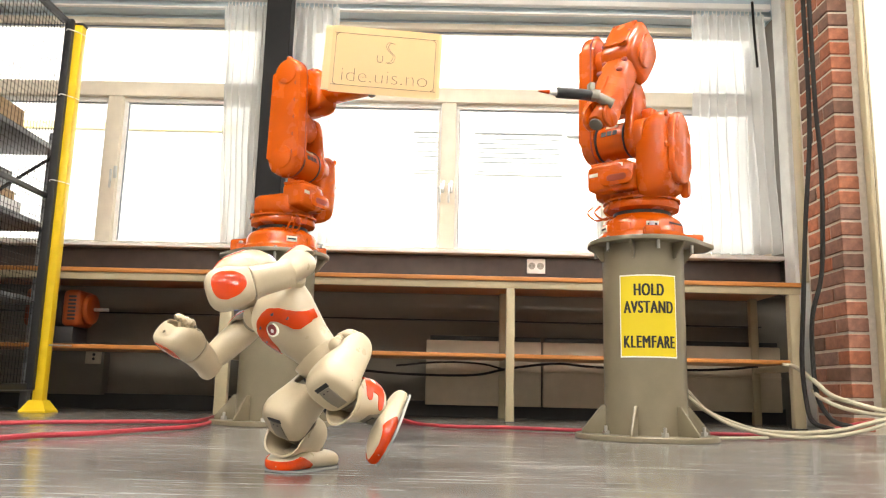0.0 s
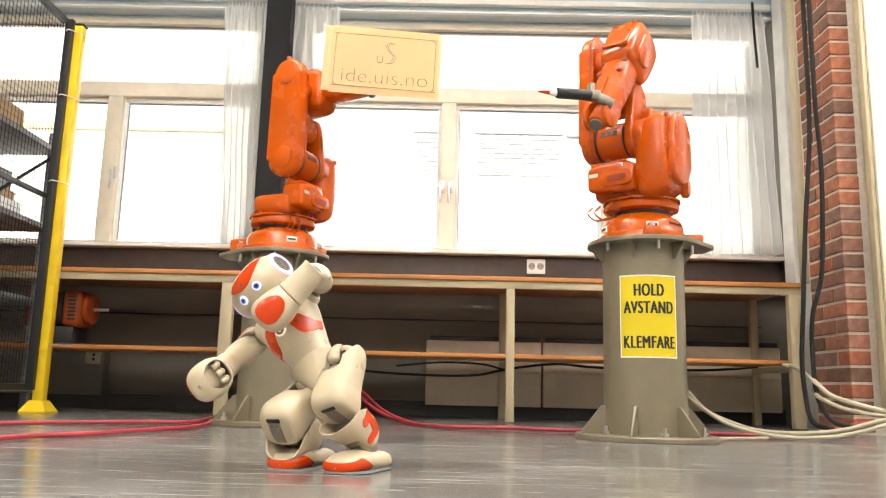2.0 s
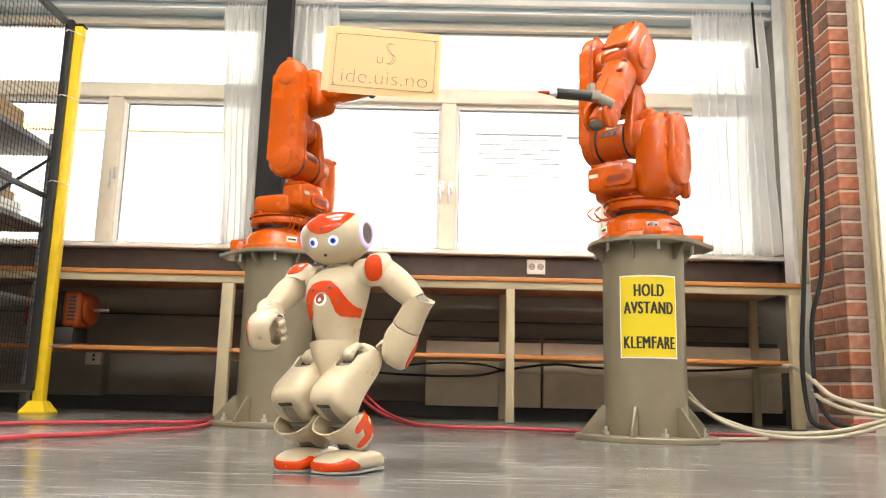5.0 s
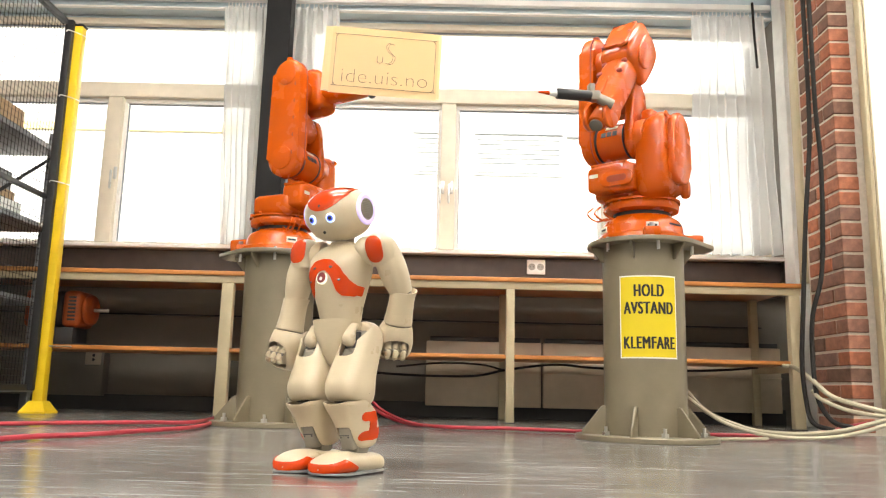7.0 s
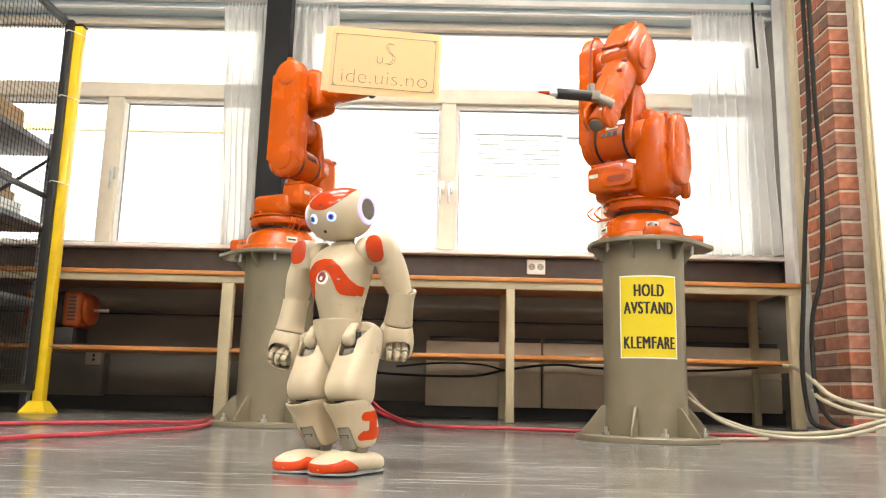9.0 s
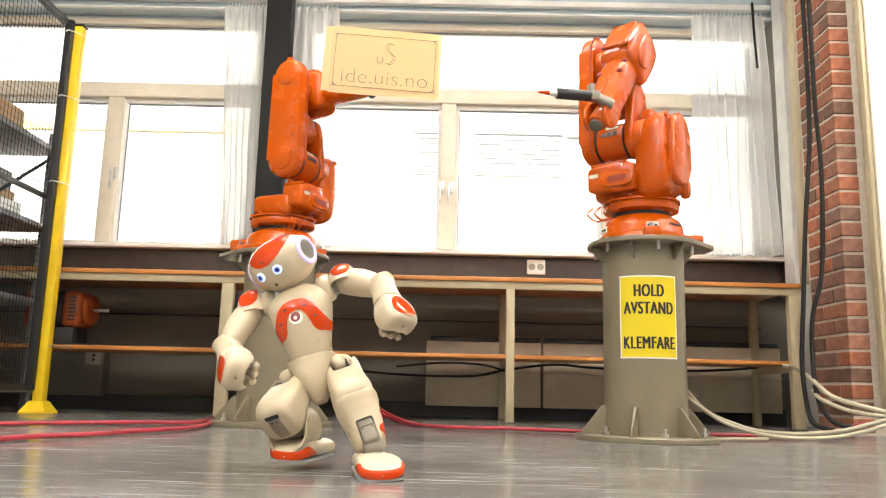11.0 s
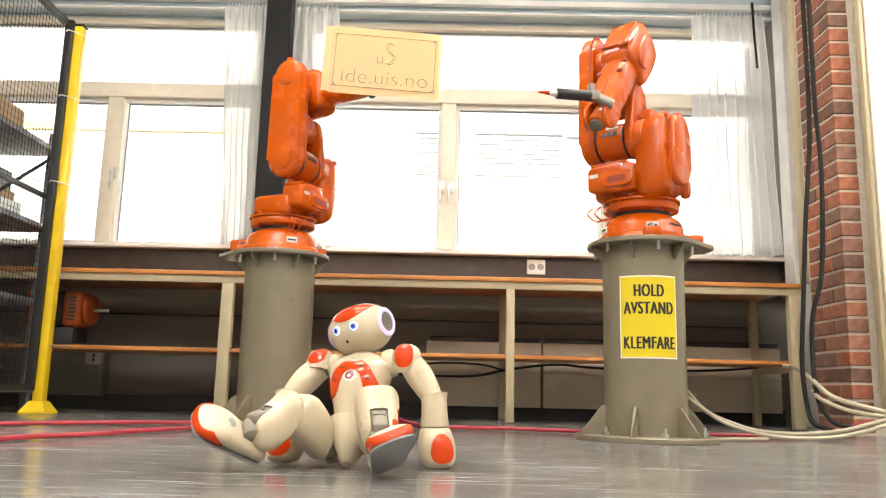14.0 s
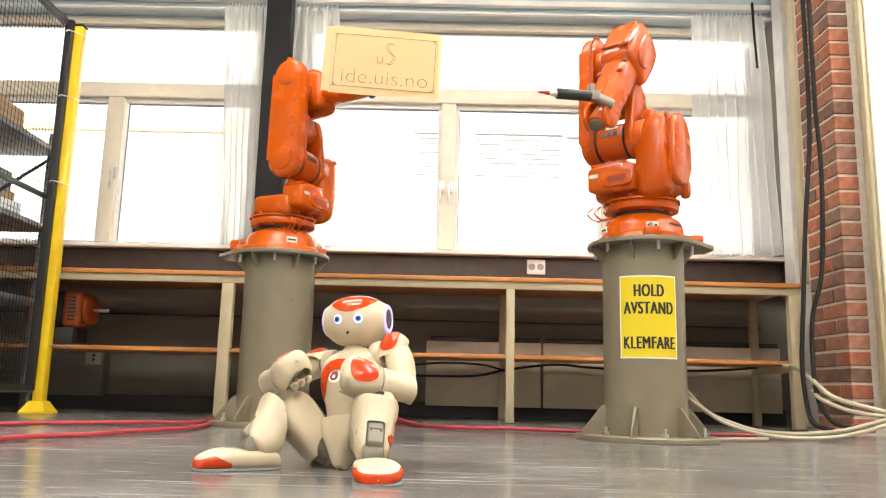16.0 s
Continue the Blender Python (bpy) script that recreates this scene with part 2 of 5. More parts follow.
class Body:
    """A smooth rounded body: superelliptic sections strung along one axis.
    Sections: place along the axis, centre (2), half widths (2). Axis x: centre and widths in y, z; y: in x, z; z: in x, y."""

    def __init__(self, sections, axis="z", power=2.3):
        self.s, self.axis, self.p = np.array(sections, float), axis, power

    def section(self, s):
        q = self.s
        u = s * (len(q) - 1)
        i = min(int(u), len(q) - 2)
        t = u - i
        b, c = q[i], q[i + 1]
        a = q[i - 1] if i else 2 * b - c
        d = q[i + 2] if i + 2 < len(q) else 2 * c - b
        r = 0.5 * (2 * b + (c - a) * t + (2 * a - 5 * b + 4 * c - d) * t * t + (3 * b - a - 3 * c + d) * t ** 3)
        return r

    def at(self, s, w):
        h, c1, c2, r1, r2 = self.section(s)
        c, k = math.cos(w), math.sin(w)
        e = 2 / self.p
        u = c1 + max(r1, 1e-4) * math.copysign(abs(c) ** e, c)
        v = c2 + max(r2, 1e-4) * math.copysign(abs(k) ** e, k)
        return Vector({"z": (u, v, h), "x": (h, u, v), "y": (u, h, v)}[self.axis])

    def mesh(self, nu=32, nv=26, bm=None):
        bm = bm or bmesh.new()
        rings = [[bm.verts.new(self.at(j / nv, 2 * math.pi * i / nu)) for i in range(nu)] for j in range(nv + 1)]
        for a, b in zip(rings, rings[1:]):
            for i in range(nu):
                bm.faces.new((a[i], a[(i + 1) % nu], b[(i + 1) % nu], b[i]))
        bm.faces.new(rings[0][::-1])
        bm.faces.new(rings[-1])
        return bm

    def patch(self, inside, lift=0.0016, nu=150, nv=70, s0=0.0, s1=1.0):
        """A thin shell that lies on the body where inside(point) holds, with a rounded-down rim."""
        bm = bmesh.new()
        centre = Vector(self.at(0.5, 0.0) + self.at(0.5, math.pi)) / 2
        P = [[self.at(s0 + (s1 - s0) * j / nv, 2 * math.pi * i / nu) for i in range(nu)] for j in range(nv + 1)]
        got = {}

        def vert(j, i):
            i %= nu
            if (j, i) not in got:
                du = P[j][(i + 1) % nu] - P[j][i - 1]
                dv = P[min(j + 1, nv)][i] - P[max(j - 1, 0)][i]
                k = du.cross(dv)
                k = k.normalized() if k.length > 1e-12 else (P[j][i] - centre).normalized()
                h, c1, c2, *_ = self.section(s0 + (s1 - s0) * j / nv)
                mid = Vector({"z": (c1, c2, h), "x": (h, c1, c2), "y": (c1, h, c2)}[self.axis])
                if k.dot(P[j][i] - mid) < 0:
                    k = -k
                got[(j, i)] = (bm.verts.new(P[j][i] + k * lift), k)
            return got[(j, i)][0]

        for j in range(nv):
            for i in range(nu):
                mid = (P[j][i] + P[j + 1][(i + 1) % nu]) / 2
                if inside(mid):
                    bm.faces.new((vert(j, i), vert(j, i + 1), vert(j + 1, i + 1), vert(j + 1, i)))
        # the rim: smooth its steps, then turn it down on to the body
        rim = [v for v in bm.verts if v.is_boundary]
        for _ in range(4):
            where = {v: sum((e.other_vert(v).co for e in v.link_edges if e.is_boundary), Vector()) / max(1, sum(e.is_boundary for e in v.link_edges)) for v in rim}
            for v, c in where.items():
                v.co = v.co * 0.45 + c * 0.55
        down = {v: -k * (lift + 0.0015) for v, k in got.values()}
        ext = bmesh.ops.extrude_edge_only(bm, edges=[e for e in bm.edges if e.is_boundary])["geom"]
        for v in [g for g in ext if isinstance(g, bmesh.types.BMVert)]:
            base = min((e.other_vert(v) for e in v.link_edges if e.other_vert(v) in down), key=lambda o: (o.co - v.co).length, default=None)
            if base is not None:
                v.co = v.co + down[base]
        return bm

    def front(self, y, z):
        """The foremost point at y, z (bodies strung along y or z)."""
        best = max((self.at(s, w) for s in np.linspace(0, 1, 90) for w in np.linspace(-1.6, 1.6, 90)), key=lambda v: v.x - 40 * (abs(v.y - y) + abs(v.z - z)))
        return best


def disc(r, thick, at, way, bm=None, n=24, dome=0.0):
    m = Matrix.Translation(at) @ Vector(way).to_track_quat("Z", "Y").to_matrix().to_4x4()
    prof = [(r, -thick), (r, 0), (r * 0.85, dome * 0.4), (r * 0.45, dome * 0.85), (r * 0.1, dome)]
    return turned(prof, n, m, bm)


def writing(text, size, mat, m, name="lettering", parent=None, bold=0.0, align="CENTER", squeeze=1.0, spacing=1.0):
    """Flat lettering as a mesh, in the built-in font."""
    cu = bpy.data.curves.new("lettering", "FONT")
    cu.body, cu.size, cu.offset, cu.extrude = text, size, bold, 0.0004
    cu.space_character = spacing
    cu.align_x, cu.align_y = align, "CENTER"
    tmp = bpy.data.objects.new("lettering", cu)
    scene.collection.objects.link(tmp)
    me = bpy.data.meshes.new_from_object(tmp.evaluated_get(bpy.context.evaluated_depsgraph_get()))
    bpy.data.objects.remove(tmp)
    me.transform(Matrix.Diagonal((squeeze, 1, 1, 1)))
    me.materials.clear()
    me.materials.append(mat)
    ob = new(name, me)
    if parent is not None:
        ob.parent = parent
    ob.matrix_basis = m
    return ob

# ---------------------------------------------------------------- the room
def structure(name, bm, mat, label, category, smooth=False):
    return tagged(part(name, bm, mat, None, "", smooth), label, category, "", "structure")


BACK = 4.86          # inner face of the window wall
structure("floor", span(-4.6, 4.6, -4.2, 5.2, -0.2, 0.0), FLOOR, "worn grey vinyl floor with scratches and scuffs", "floor")
structure("ceiling", span(-4.6, 4.6, -4.2, 5.2, 3.2, 3.4), CEILING, "plain white ceiling over the workshop", "ceiling")
# Side and rear walls are out of view; their grey limits bounced light.
structure("wall_west", span(-4.8, -4.6, -4.2, 5.2, -0.2, 3.4), ROOM, "unseen grey side wall, dulled to limit bounced light", "wall")
structure("wall_east", span(4.6, 4.8, -4.2, 5.2, -0.2, 3.4), ROOM, "unseen grey side wall, dulled to limit bounced light", "wall")
structure("wall_south", span(-4.8, 4.8, -4.4, -4.2, -0.2, 3.4), ROOM, "unseen grey wall facing the windows, dulled to limit bounced light", "wall")
bm = span(-4.6, 4.6, BACK, 5.2, 0.0, 0.97)
span(2.02, 4.6, BACK - 0.12, 5.2, 0.97, 2.53, bm=bm)
span(-4.6, -3.9, BACK, 5.2, 0.97, 2.53, bm=bm)
span(-1.24, -0.98, BACK, 5.2, 0.97, 2.53, bm=bm)
structure("wall_north", bm, WALL, "grey painted wall below and between the windows", "wall")
structure("wall_above", span(-4.6, 4.6, BACK + 0.042, 4.99, 2.53, 3.2), LINTEL, "blue-grey wall above the windows", "wall")
structure("lintel_panel", span(-4.6, 2.02, 4.8, BACK + 0.04, 2.555, 3.2, 0.004), LINTEL, "blue-grey panel above the windows", "panel")
structure("concrete_pier", span(2.02, 3.2, 4.6, BACK - 0.12, 0.0, 3.2, 0.006), CONCRETE, "pale cast concrete pier beside the window", "pier")
structure("steel_column", span(-1.163, -1.012, 4.56, 4.68, 0.0, 3.2, 0.004), STEEL, "dark steel column standing between the two windows", "column")
bm = span(-4.6, 2.02, 4.74, 4.78, 2.6, 2.637, 0.004)
span(-4.6, 2.02, 4.745, 4.775, 2.54, 2.552, 0.002, bm=bm)
structure("curtain_rail", bm, WHITE, "white curtain rail along the window head", "curtain rail")
structure("window_sill", span(-4.0, 2.02, 4.72, BACK + 0.1, 0.972, 0.994, 0.004), WHITE, "long white painted window sill", "window sill")
structure("wall_panel", span(-4.4, 2.02, 4.785, 4.815, 0.752, 0.968, 0.003), BROWN, "dark brown laminate strip behind the workbench", "panel")
structure("baseboard", span(-4.6, 2.02, 4.82, BACK, 0.0, 0.09, 0.003), DARK, "black rubber skirting along the wall", "baseboard")
# seams and pipes on the wall below the bench
bm = span(-4.4, 1.9, 4.83, BACK, 0.57, 0.578)
structure("wall_seam", bm, DARK, "thin dark joint along the wall cladding", "joint")


def window(name, x0, x1, mullions, handles):
    w = tagged(thing(name, Matrix(), "cream-painted timber window with a fixed light above side-hung casements", "window"), kind="structure")
    y0, y1 = BACK + 0.02, BACK + 0.12
    z0, zt0, zt1, z1 = 0.995, 1.982, 2.08, 2.53
    part("window_frame", span(x0, x1, y0, y1, z1 - 0.04, z1, 0.004), FRAME, w)
    part("window_frame", span(x0, x1, y0, y1, z0, z0 + 0.03, 0.004), FRAME, w)
    part("window_frame", span(x0, x0 + 0.05, y0, y1, z0 + 0.03, z1 - 0.04, 0.004), FRAME, w)
    part("window_frame", span(x1 - 0.05, x1, y0, y1, z0 + 0.03, z1 - 0.04, 0.004), FRAME, w)
    part("transom", span(x0 + 0.05, x1 - 0.05, y0 - 0.012, y1, zt0, zt1, 0.005), FRAME, w)
    edges = [x0 + 0.05]
    for c in mullions:
        part("mullion", span(c - 0.047, c + 0.047, y0 - 0.008, y1, z0 + 0.03, zt0, 0.005), FRAME, w)
        edges += [c - 0.047, c + 0.047]
    edges.append(x1 - 0.05)
    for a, b in zip(edges[::2], edges[1::2]):
        bm = span(a, b, y0 + 0.03, y1 - 0.02, zt0 - 0.03, zt0, 0.003)
        span(a, b, y0 + 0.03, y1 - 0.02, z0 + 0.03, z0 + 0.045, 0.003, bm=bm)
        span(a, a + 0.022, y0 + 0.03, y1 - 0.02, z0 + 0.045, zt0 - 0.03, 0.003, bm=bm)
        span(b - 0.022, b, y0 + 0.03, y1 - 0.02, z0 + 0.045, zt0 - 0.03, 0.003, bm=bm)
        part("casement", bm, WHITE, w, "white casement edge")
        g = part("pane", span(a + 0.02, b - 0.02, y0 + 0.055, y0 + 0.061, z0 + 0.04, zt0 - 0.025), GLASS, w, "clear window pane", smooth=False)
        g.visible_shadow = False
        bm = span(a + 0.022, b - 0.022, y0 + 0.045, y0 + 0.055, zt0 - 0.037, zt0 - 0.03)
        span(a + 0.022, a + 0.028, y0 + 0.045, y0 + 0.055, z0 + 0.045, zt0 - 0.037, bm=bm)
        part("gasket", bm, material_grey(), w, "grey rubber seal", smooth=False)
    g = part("pane", span(x0 + 0.05, x1 - 0.05, y0 + 0.055, y0 + 0.061, zt1, z1 - 0.04), GLASS, w, "clear window pane", smooth=False)
    g.visible_shadow = False
    part("gasket", span(x0 + 0.05, x1 - 0.05, y0 + 0.04, y0 + 0.054, z1 - 0.048, z1 - 0.041), material_grey(), w, "grey rubber seal", smooth=False)
    for hx, hz in handles:
        h = part("handle", span(hx - 0.011, hx + 0.011, y0 - 0.02, y0 - 0.008, hz - 0.04, hz + 0.04, 0.004), BRIGHT, w, "steel casement handle")
        part("grip", span(hx - 0.022, hx - 0.008, y0 - 0.05, y0 - 0.036, hz - 0.11, hz + 0.012, 0.005), BRIGHT, h)
    return w


GREY_SEAL = []


def material_grey():
    if not GREY_SEAL:
        GREY_SEAL.append(material("grey_seal", (0.25, 0.28, 0.32), 0.7))
    return GREY_SEAL[0]


window("window_1", -3.9, -1.24, (-3.05, -2.182), ((-2.137, 1.47),))
window("window_2", -0.98, 2.02, (-0.024, 1.0), ((-0.055, 1.42), (0.0, 1.42)))


def curtain(x0, x1, top0, top1, folds, seed):
    """A gathered cloth that hangs from the rail and widens or narrows towards its hem."""
    r = random.Random(seed)
    bm = bmesh.new()
    n, k = 22 * folds, 24
    ph = [r.uniform(-0.6, 0.6) for _ in range(folds + 2)]
    rows = []
    for j in range(k + 1):
        v = j / k
        z = 2.535 - v * (2.535 - 1.0)
        row = []
        for i in range(n + 1):
            u = i / n
            a, b = top0 + (x0 - top0) * v, top1 + (x1 - top1) * v
            f = u * folds
            p = ph[int(f)] * (1 - f % 1) + ph[int(f) + 1] * (f % 1)
            depth = (0.018 + 0.022 * min(1, v * 2.2)) * math.sin(2 * math.pi * f + p * (0.4 + v))
            gather = 0.006 * math.sin(2 * math.pi * f * 3.1 + p) * max(0.0, 1 - v * 7)
            row.append(bm.verts.new((a + (b - a) * u + 0.006 * math.sin(9 * v + p * 4), 4.70 + depth + gather, z)))
        rows.append(row)
    for a, b in zip(rows, rows[1:]):
        for i in range(n):
            bm.faces.new((a[i], a[i + 1], b[i + 1], b[i]))
    c = thing("curtain", Matrix(), "thin white gathered curtain hanging beside the window", "curtain", "window curtains")
    ob = part("cloth", bm, CURTAIN, c)
    ob.modifiers.new("thickness", "SOLIDIFY").thickness = 0.0015
    for i in range(folds * 2):
        x = top0 + (top1 - top0) * (i + 0.5) / (folds * 2)
        part("hook", box((0.006, 0.01, 0.05), (x, 4.72, 2.55), 0.001), WHITE, c, "small white curtain glider")


curtain(-1.39, -1.195, -1.46, -1.2, 6, 1)
curtain(-1.02, -0.72, -1.035, -0.74, 5, 2)
curtain(1.45, 1.985, 1.50, 1.955, 9, 3)


def workbench():
    b = thing("workbench", Matrix(), "long beige steel workbench with oiled wooden top and lower shelf", "workbench")
    y0, y1, x0, x1 = 4.12, 4.78, -4.3, 1.86
    part("worktop", span(x0, x1, y0, y1, 0.727, 0.75, 0.003), WOOD, b, "oiled wooden worktop")
    part("apron", span(x0, x1 - 0.02, y0 + 0.012, y0 + 0.045, 0.688, 0.726, 0.003), LEG, b)
    part("shelf", span(x0, 1.765, y0 + 0.006, y1 - 0.2, 0.326, 0.347, 0.003), WOOD, b, "oiled wooden lower shelf")
    for c, w in ((-3.0, 0.05), (-1.16, 0.062), (0.323, 0.044), (1.8, 0.058)):
        part("leg", span(c - w / 2, c + w / 2, y0 + 0.002, y0 + 0.05, 0.004, 0.687, 0.004), LEG, b)
        part("foot", span(c - w / 2 - 0.004, c + w / 2 + 0.004, y0, y0 + 0.054, 0.0, 0.004), DARK, b)
        part("rear_leg", span(c - 0.022, c + 0.022, y1 - 0.1, y1 - 0.055, 0.0, 0.726, 0.004), LEG, b)
        part("bracket", span(c - 0.015, c + 0.015, y0 + 0.05, y1 - 0.1, 0.29, 0.325, 0.003), LEG, b)


workbench()


def radiator(x0, x1, z0, z1, y=4.74):
    r = thing("radiator", Matrix.Translation(((x0 + x1) / 2, y, 0)), "flat cream enamel panel radiator under the bench", "radiator")
    w = (x1 - x0) / 2
    part("panel", span(-w, w, -0.045, -0.01, z0, z1, 0.006), RADIATOR, r)
    bm = bmesh.new()
    n = int((x1 - x0) / 0.07)
    for i in range(n):
        x = -w + (i + 0.5) * 2 * w / n
        span(x - 0.022, x + 0.022, -0.01, 0.045, z0 + 0.02, z1 - 0.02, 0.003, bm=bm)
    part("fin", bm, DARK, r, "dark convector fins")
    part("top_grille", span(-w + 0.02, w, -0.01, 0.06, z1 + 0.002, z1 + 0.03, 0.003), DARK, r, "dark slotted top grille")
    part("ledge", span(-w, w, -0.055, -0.046, 0.262, 0.272, 0.002), RADIATOR, r, "raised horizontal fold")
    for x in (-w + 0.1, w - 0.1):
        part("bracket", span(x - 0.015, x + 0.015, 0.046, 0.075, z0 + 0.05, z1 - 0.05), DARK, r)


radiator(-0.125, 0.55, 0.07, 0.445)
radiator(0.56, 1.95, 0.07, 0.445)
j = thing("junction_box", pose(-2.3, 4.80, 0.24), "grey metal service box with a socket on the wall", "junction box")
part("box_body", span(-0.5, 0.25, -0.03, 0.055, -0.16, 0.1, 0.004), WALL, j)
part("socket_plate", span(0.14, 0.235, -0.04, -0.031, 0.02, 0.1, 0.004), RADIATOR, j, "beige socket plate")
for z in (0.075, 0.05):
    part("socket_hole", disc(0.009, 0.003, (0.19, -0.0405, z), (0, -1, 0)), DARK, j, "black socket opening")

o = thing("wall_socket", pose(0.527, 4.784, 0.91), "white double wall socket on the dark brown strip", "socket")
part("plate", box((0.112, 0.012, 0.09), (0, -0.006, 0), 0.004), WHITE, o)
for x in (-0.026, 0.026):
    # Grey face puts the recess's shadow into the white socket's colour.
    s = part("socket_face", disc(0.021, 0.002, (x, -0.0135, 0), (0, -1, 0), n=20), material("socket_shadow_grey", (0.35, 0.33, 0.3), 0.5), o, "recessed round socket")
    for k in (-0.009, 0.009):
        part("hole", disc(0.003, 0.002, (x + k, -0.0145, 0), (0, -1, 0), n=8), DARK, s)

# the brick pillar, its trim, and the white board beside it
pillar = tagged(thing("brick_pillar", Matrix(), "red brick pillar with pale mortar joints", "pillar"), kind="structure")
part("mortar", span(1.862, 2.42, 3.708, 4.075, 0.0, 3.2), MORTAR, pillar, "pale recessed mortar", smooth=False)
part("trim", span(1.85, 1.888, 4.085, 4.16, 0.752, 3.2, 0.004), LEG, pillar, "beige vertical edge trim")
bd = thing("white_board", pose(0, 0, 0), "large white wall board with a pale metal edge strip", "board")
part("panel", span(1.972, 3.6, 3.60, 3.63, 0.12, 3.1, 0.003), WHITE, bd)
part("edge_strip", span(1.953, 1.971, 3.59, 3.64, 0.12, 3.1, 0.003), LEG, bd, "pale beige metal edge strip")
part("edge_strip", span(1.9745, 1.983, 3.588, 3.599, 0.12, 3.1, 0.002), LEG, bd)
part("support", span(2.1, 2.14, 3.631, 3.69, 0.0, 3.1), LEG, bd)
part("support", span(3.3, 3.34, 3.631, 3.69, 0.0, 3.1), LEG, bd)


def ceiling_light(x, y):
    c = thing("ceiling_light", pose(x, y, 3.2), "long ceiling light with a frosted diffuser", "ceiling light", "ceiling lights")
    part("frame", span(-0.64, 0.64, -0.12, 0.12, -0.05, -0.002, 0.006), WHITE, c)
    part("diffuser", span(-0.6, 0.6, -0.1, 0.1, -0.065, -0.052, 0.004), LAMP, c, "glowing frosted diffuser")


for x in (-3.0, -1.0, 1.0, 3.0):
    for y in (-2.4, -0.6, 1.2, 2.6):
        if (x > -2 or y < 1) and (x, y) != (1.0, 1.2):
            ceiling_light(x, y)


# ---------------------------------------------------------------- fence and shelving
def fence():
    f = thing("mesh_fence", pose(-2.012, 3.98, 0), "black wire mesh safety fence on a yellow steel post", "fence")
    p = part("post", span(-0.026, 0.026, -0.026, 0.026, 0.02, 2.03, 0.005), YELLOW, f, "yellow square steel post")
    part("cap", span(-0.031, 0.031, -0.031, 0.031, 2.03, 2.04, 0.003), DARK, p)
    bm = slab([(-0.066, -0.066), (0.066, -0.066), (0.066, 0.066), (-0.066, 0.066)], 0.012, 0.003, Matrix.Translation((0, 0, 0.006)))
    foot = part("foot_plate", bm, YELLOW, f, "yellow foot plate bolted to the floor")
    bm = bmesh.new()
    for r0, z0, r1, z1 in ((0.063, 0.012, 0.034, 0.06),):
        lo = [bm.verts.new((sx * r0, sy * r0, z0)) for sx, sy in ((-1, -1), (1, -1), (1, 1), (-1, 1))]
        hi = [bm.verts.new((sx * r1, sy * r1, z1)) for sx, sy in ((-1, -1), (1, -1), (1, 1), (-1, 1))]
        for i in range(4):
            bm.faces.new((lo[i], lo[(i + 1) % 4], hi[(i + 1) % 4], hi[i]))
        bm.faces.new(lo[::-1])
        bm.faces.new(hi)
    part("skirt", bm, YELLOW, foot)
    # the panel runs from the post towards the viewer's side
    y0, y1, z0, z1 = -1.5, -0.03, 0.11, 2.05
    fr = part("panel_frame", span(-0.052, -0.012, y1 - 0.03, y1, z0, z1, 0.003), DARK, f, "black square tube frame")
    part("rail", span(-0.066, -0.036, y0, y1 - 0.03, z1 - 0.03, z1, 0.003), DARK, fr)
    part("rail", span(-0.066, -0.036, y0, y1 - 0.03, z0, z0 + 0.03, 0.003), DARK, fr)
    part("rail", span(-0.062, -0.042, y0, y1 - 0.03, 1.07, 1.095, 0.003), DARK, fr)
    part("rail", span(-0.066, -0.036, y0 - 0.03, y0, z0, z1, 0.003), DARK, fr)
    verts, faces = [], []

    def wire(a, b, r=0.0013):
        a, b = Vector(a), Vector(b)
        d = (b - a).normalized()
        u = d.cross(Vector((1, 0.3, 0.2))).normalized() * r
        v = d.cross(u).normalized() * r
        k = len(verts)
        for e in (a, b):
            verts.extend([e + u, e + v, e - u, e - v])
        faces.extend([(k + i, k + (i + 1) % 4, k + 4 + (i + 1) % 4, k + 4 + i) for i in range(4)])

    z = z0 + 0.04
    while z < z1 - 0.02:
        wire((-0.05, y0, z), (-0.05, y1 - 0.02, z))
        z += 0.03
    y = y0
    while y < y1 - 0.02:
        wire((-0.0525, y, z0), (-0.0525, y, z1))
        y += 0.03 if y < -0.4 else 0.0285
    me = bpy.data.meshes.new("wire_mesh")
    me.from_pydata(verts, [], faces)
    me.materials.append(STEEL)
    ob = new("wire_mesh", me)
    ob.parent = f
    tagged(ob, "black welded wire mesh")
    for z in (1.98, 1.62, 1.16):
        bm = bmesh.new()
        tube([(-0.04, y1 - 0.035, z), (-0.02, y1 - 0.04, z + 0.004), (0.034, 0.0, z), (0.0, 0.035, z), (-0.04, y1 - 0.03, z)], 0.0025, 6, bm, 4)
        part("cable_tie", bm, WHITE, f, "white cable tie")
    part("bolt", rod((0.03, -0.02, 0.33), (0.14, -0.02, 0.33), 0.004, 8), BRIGHT, f, "long steel bolt sticking out")


fence()


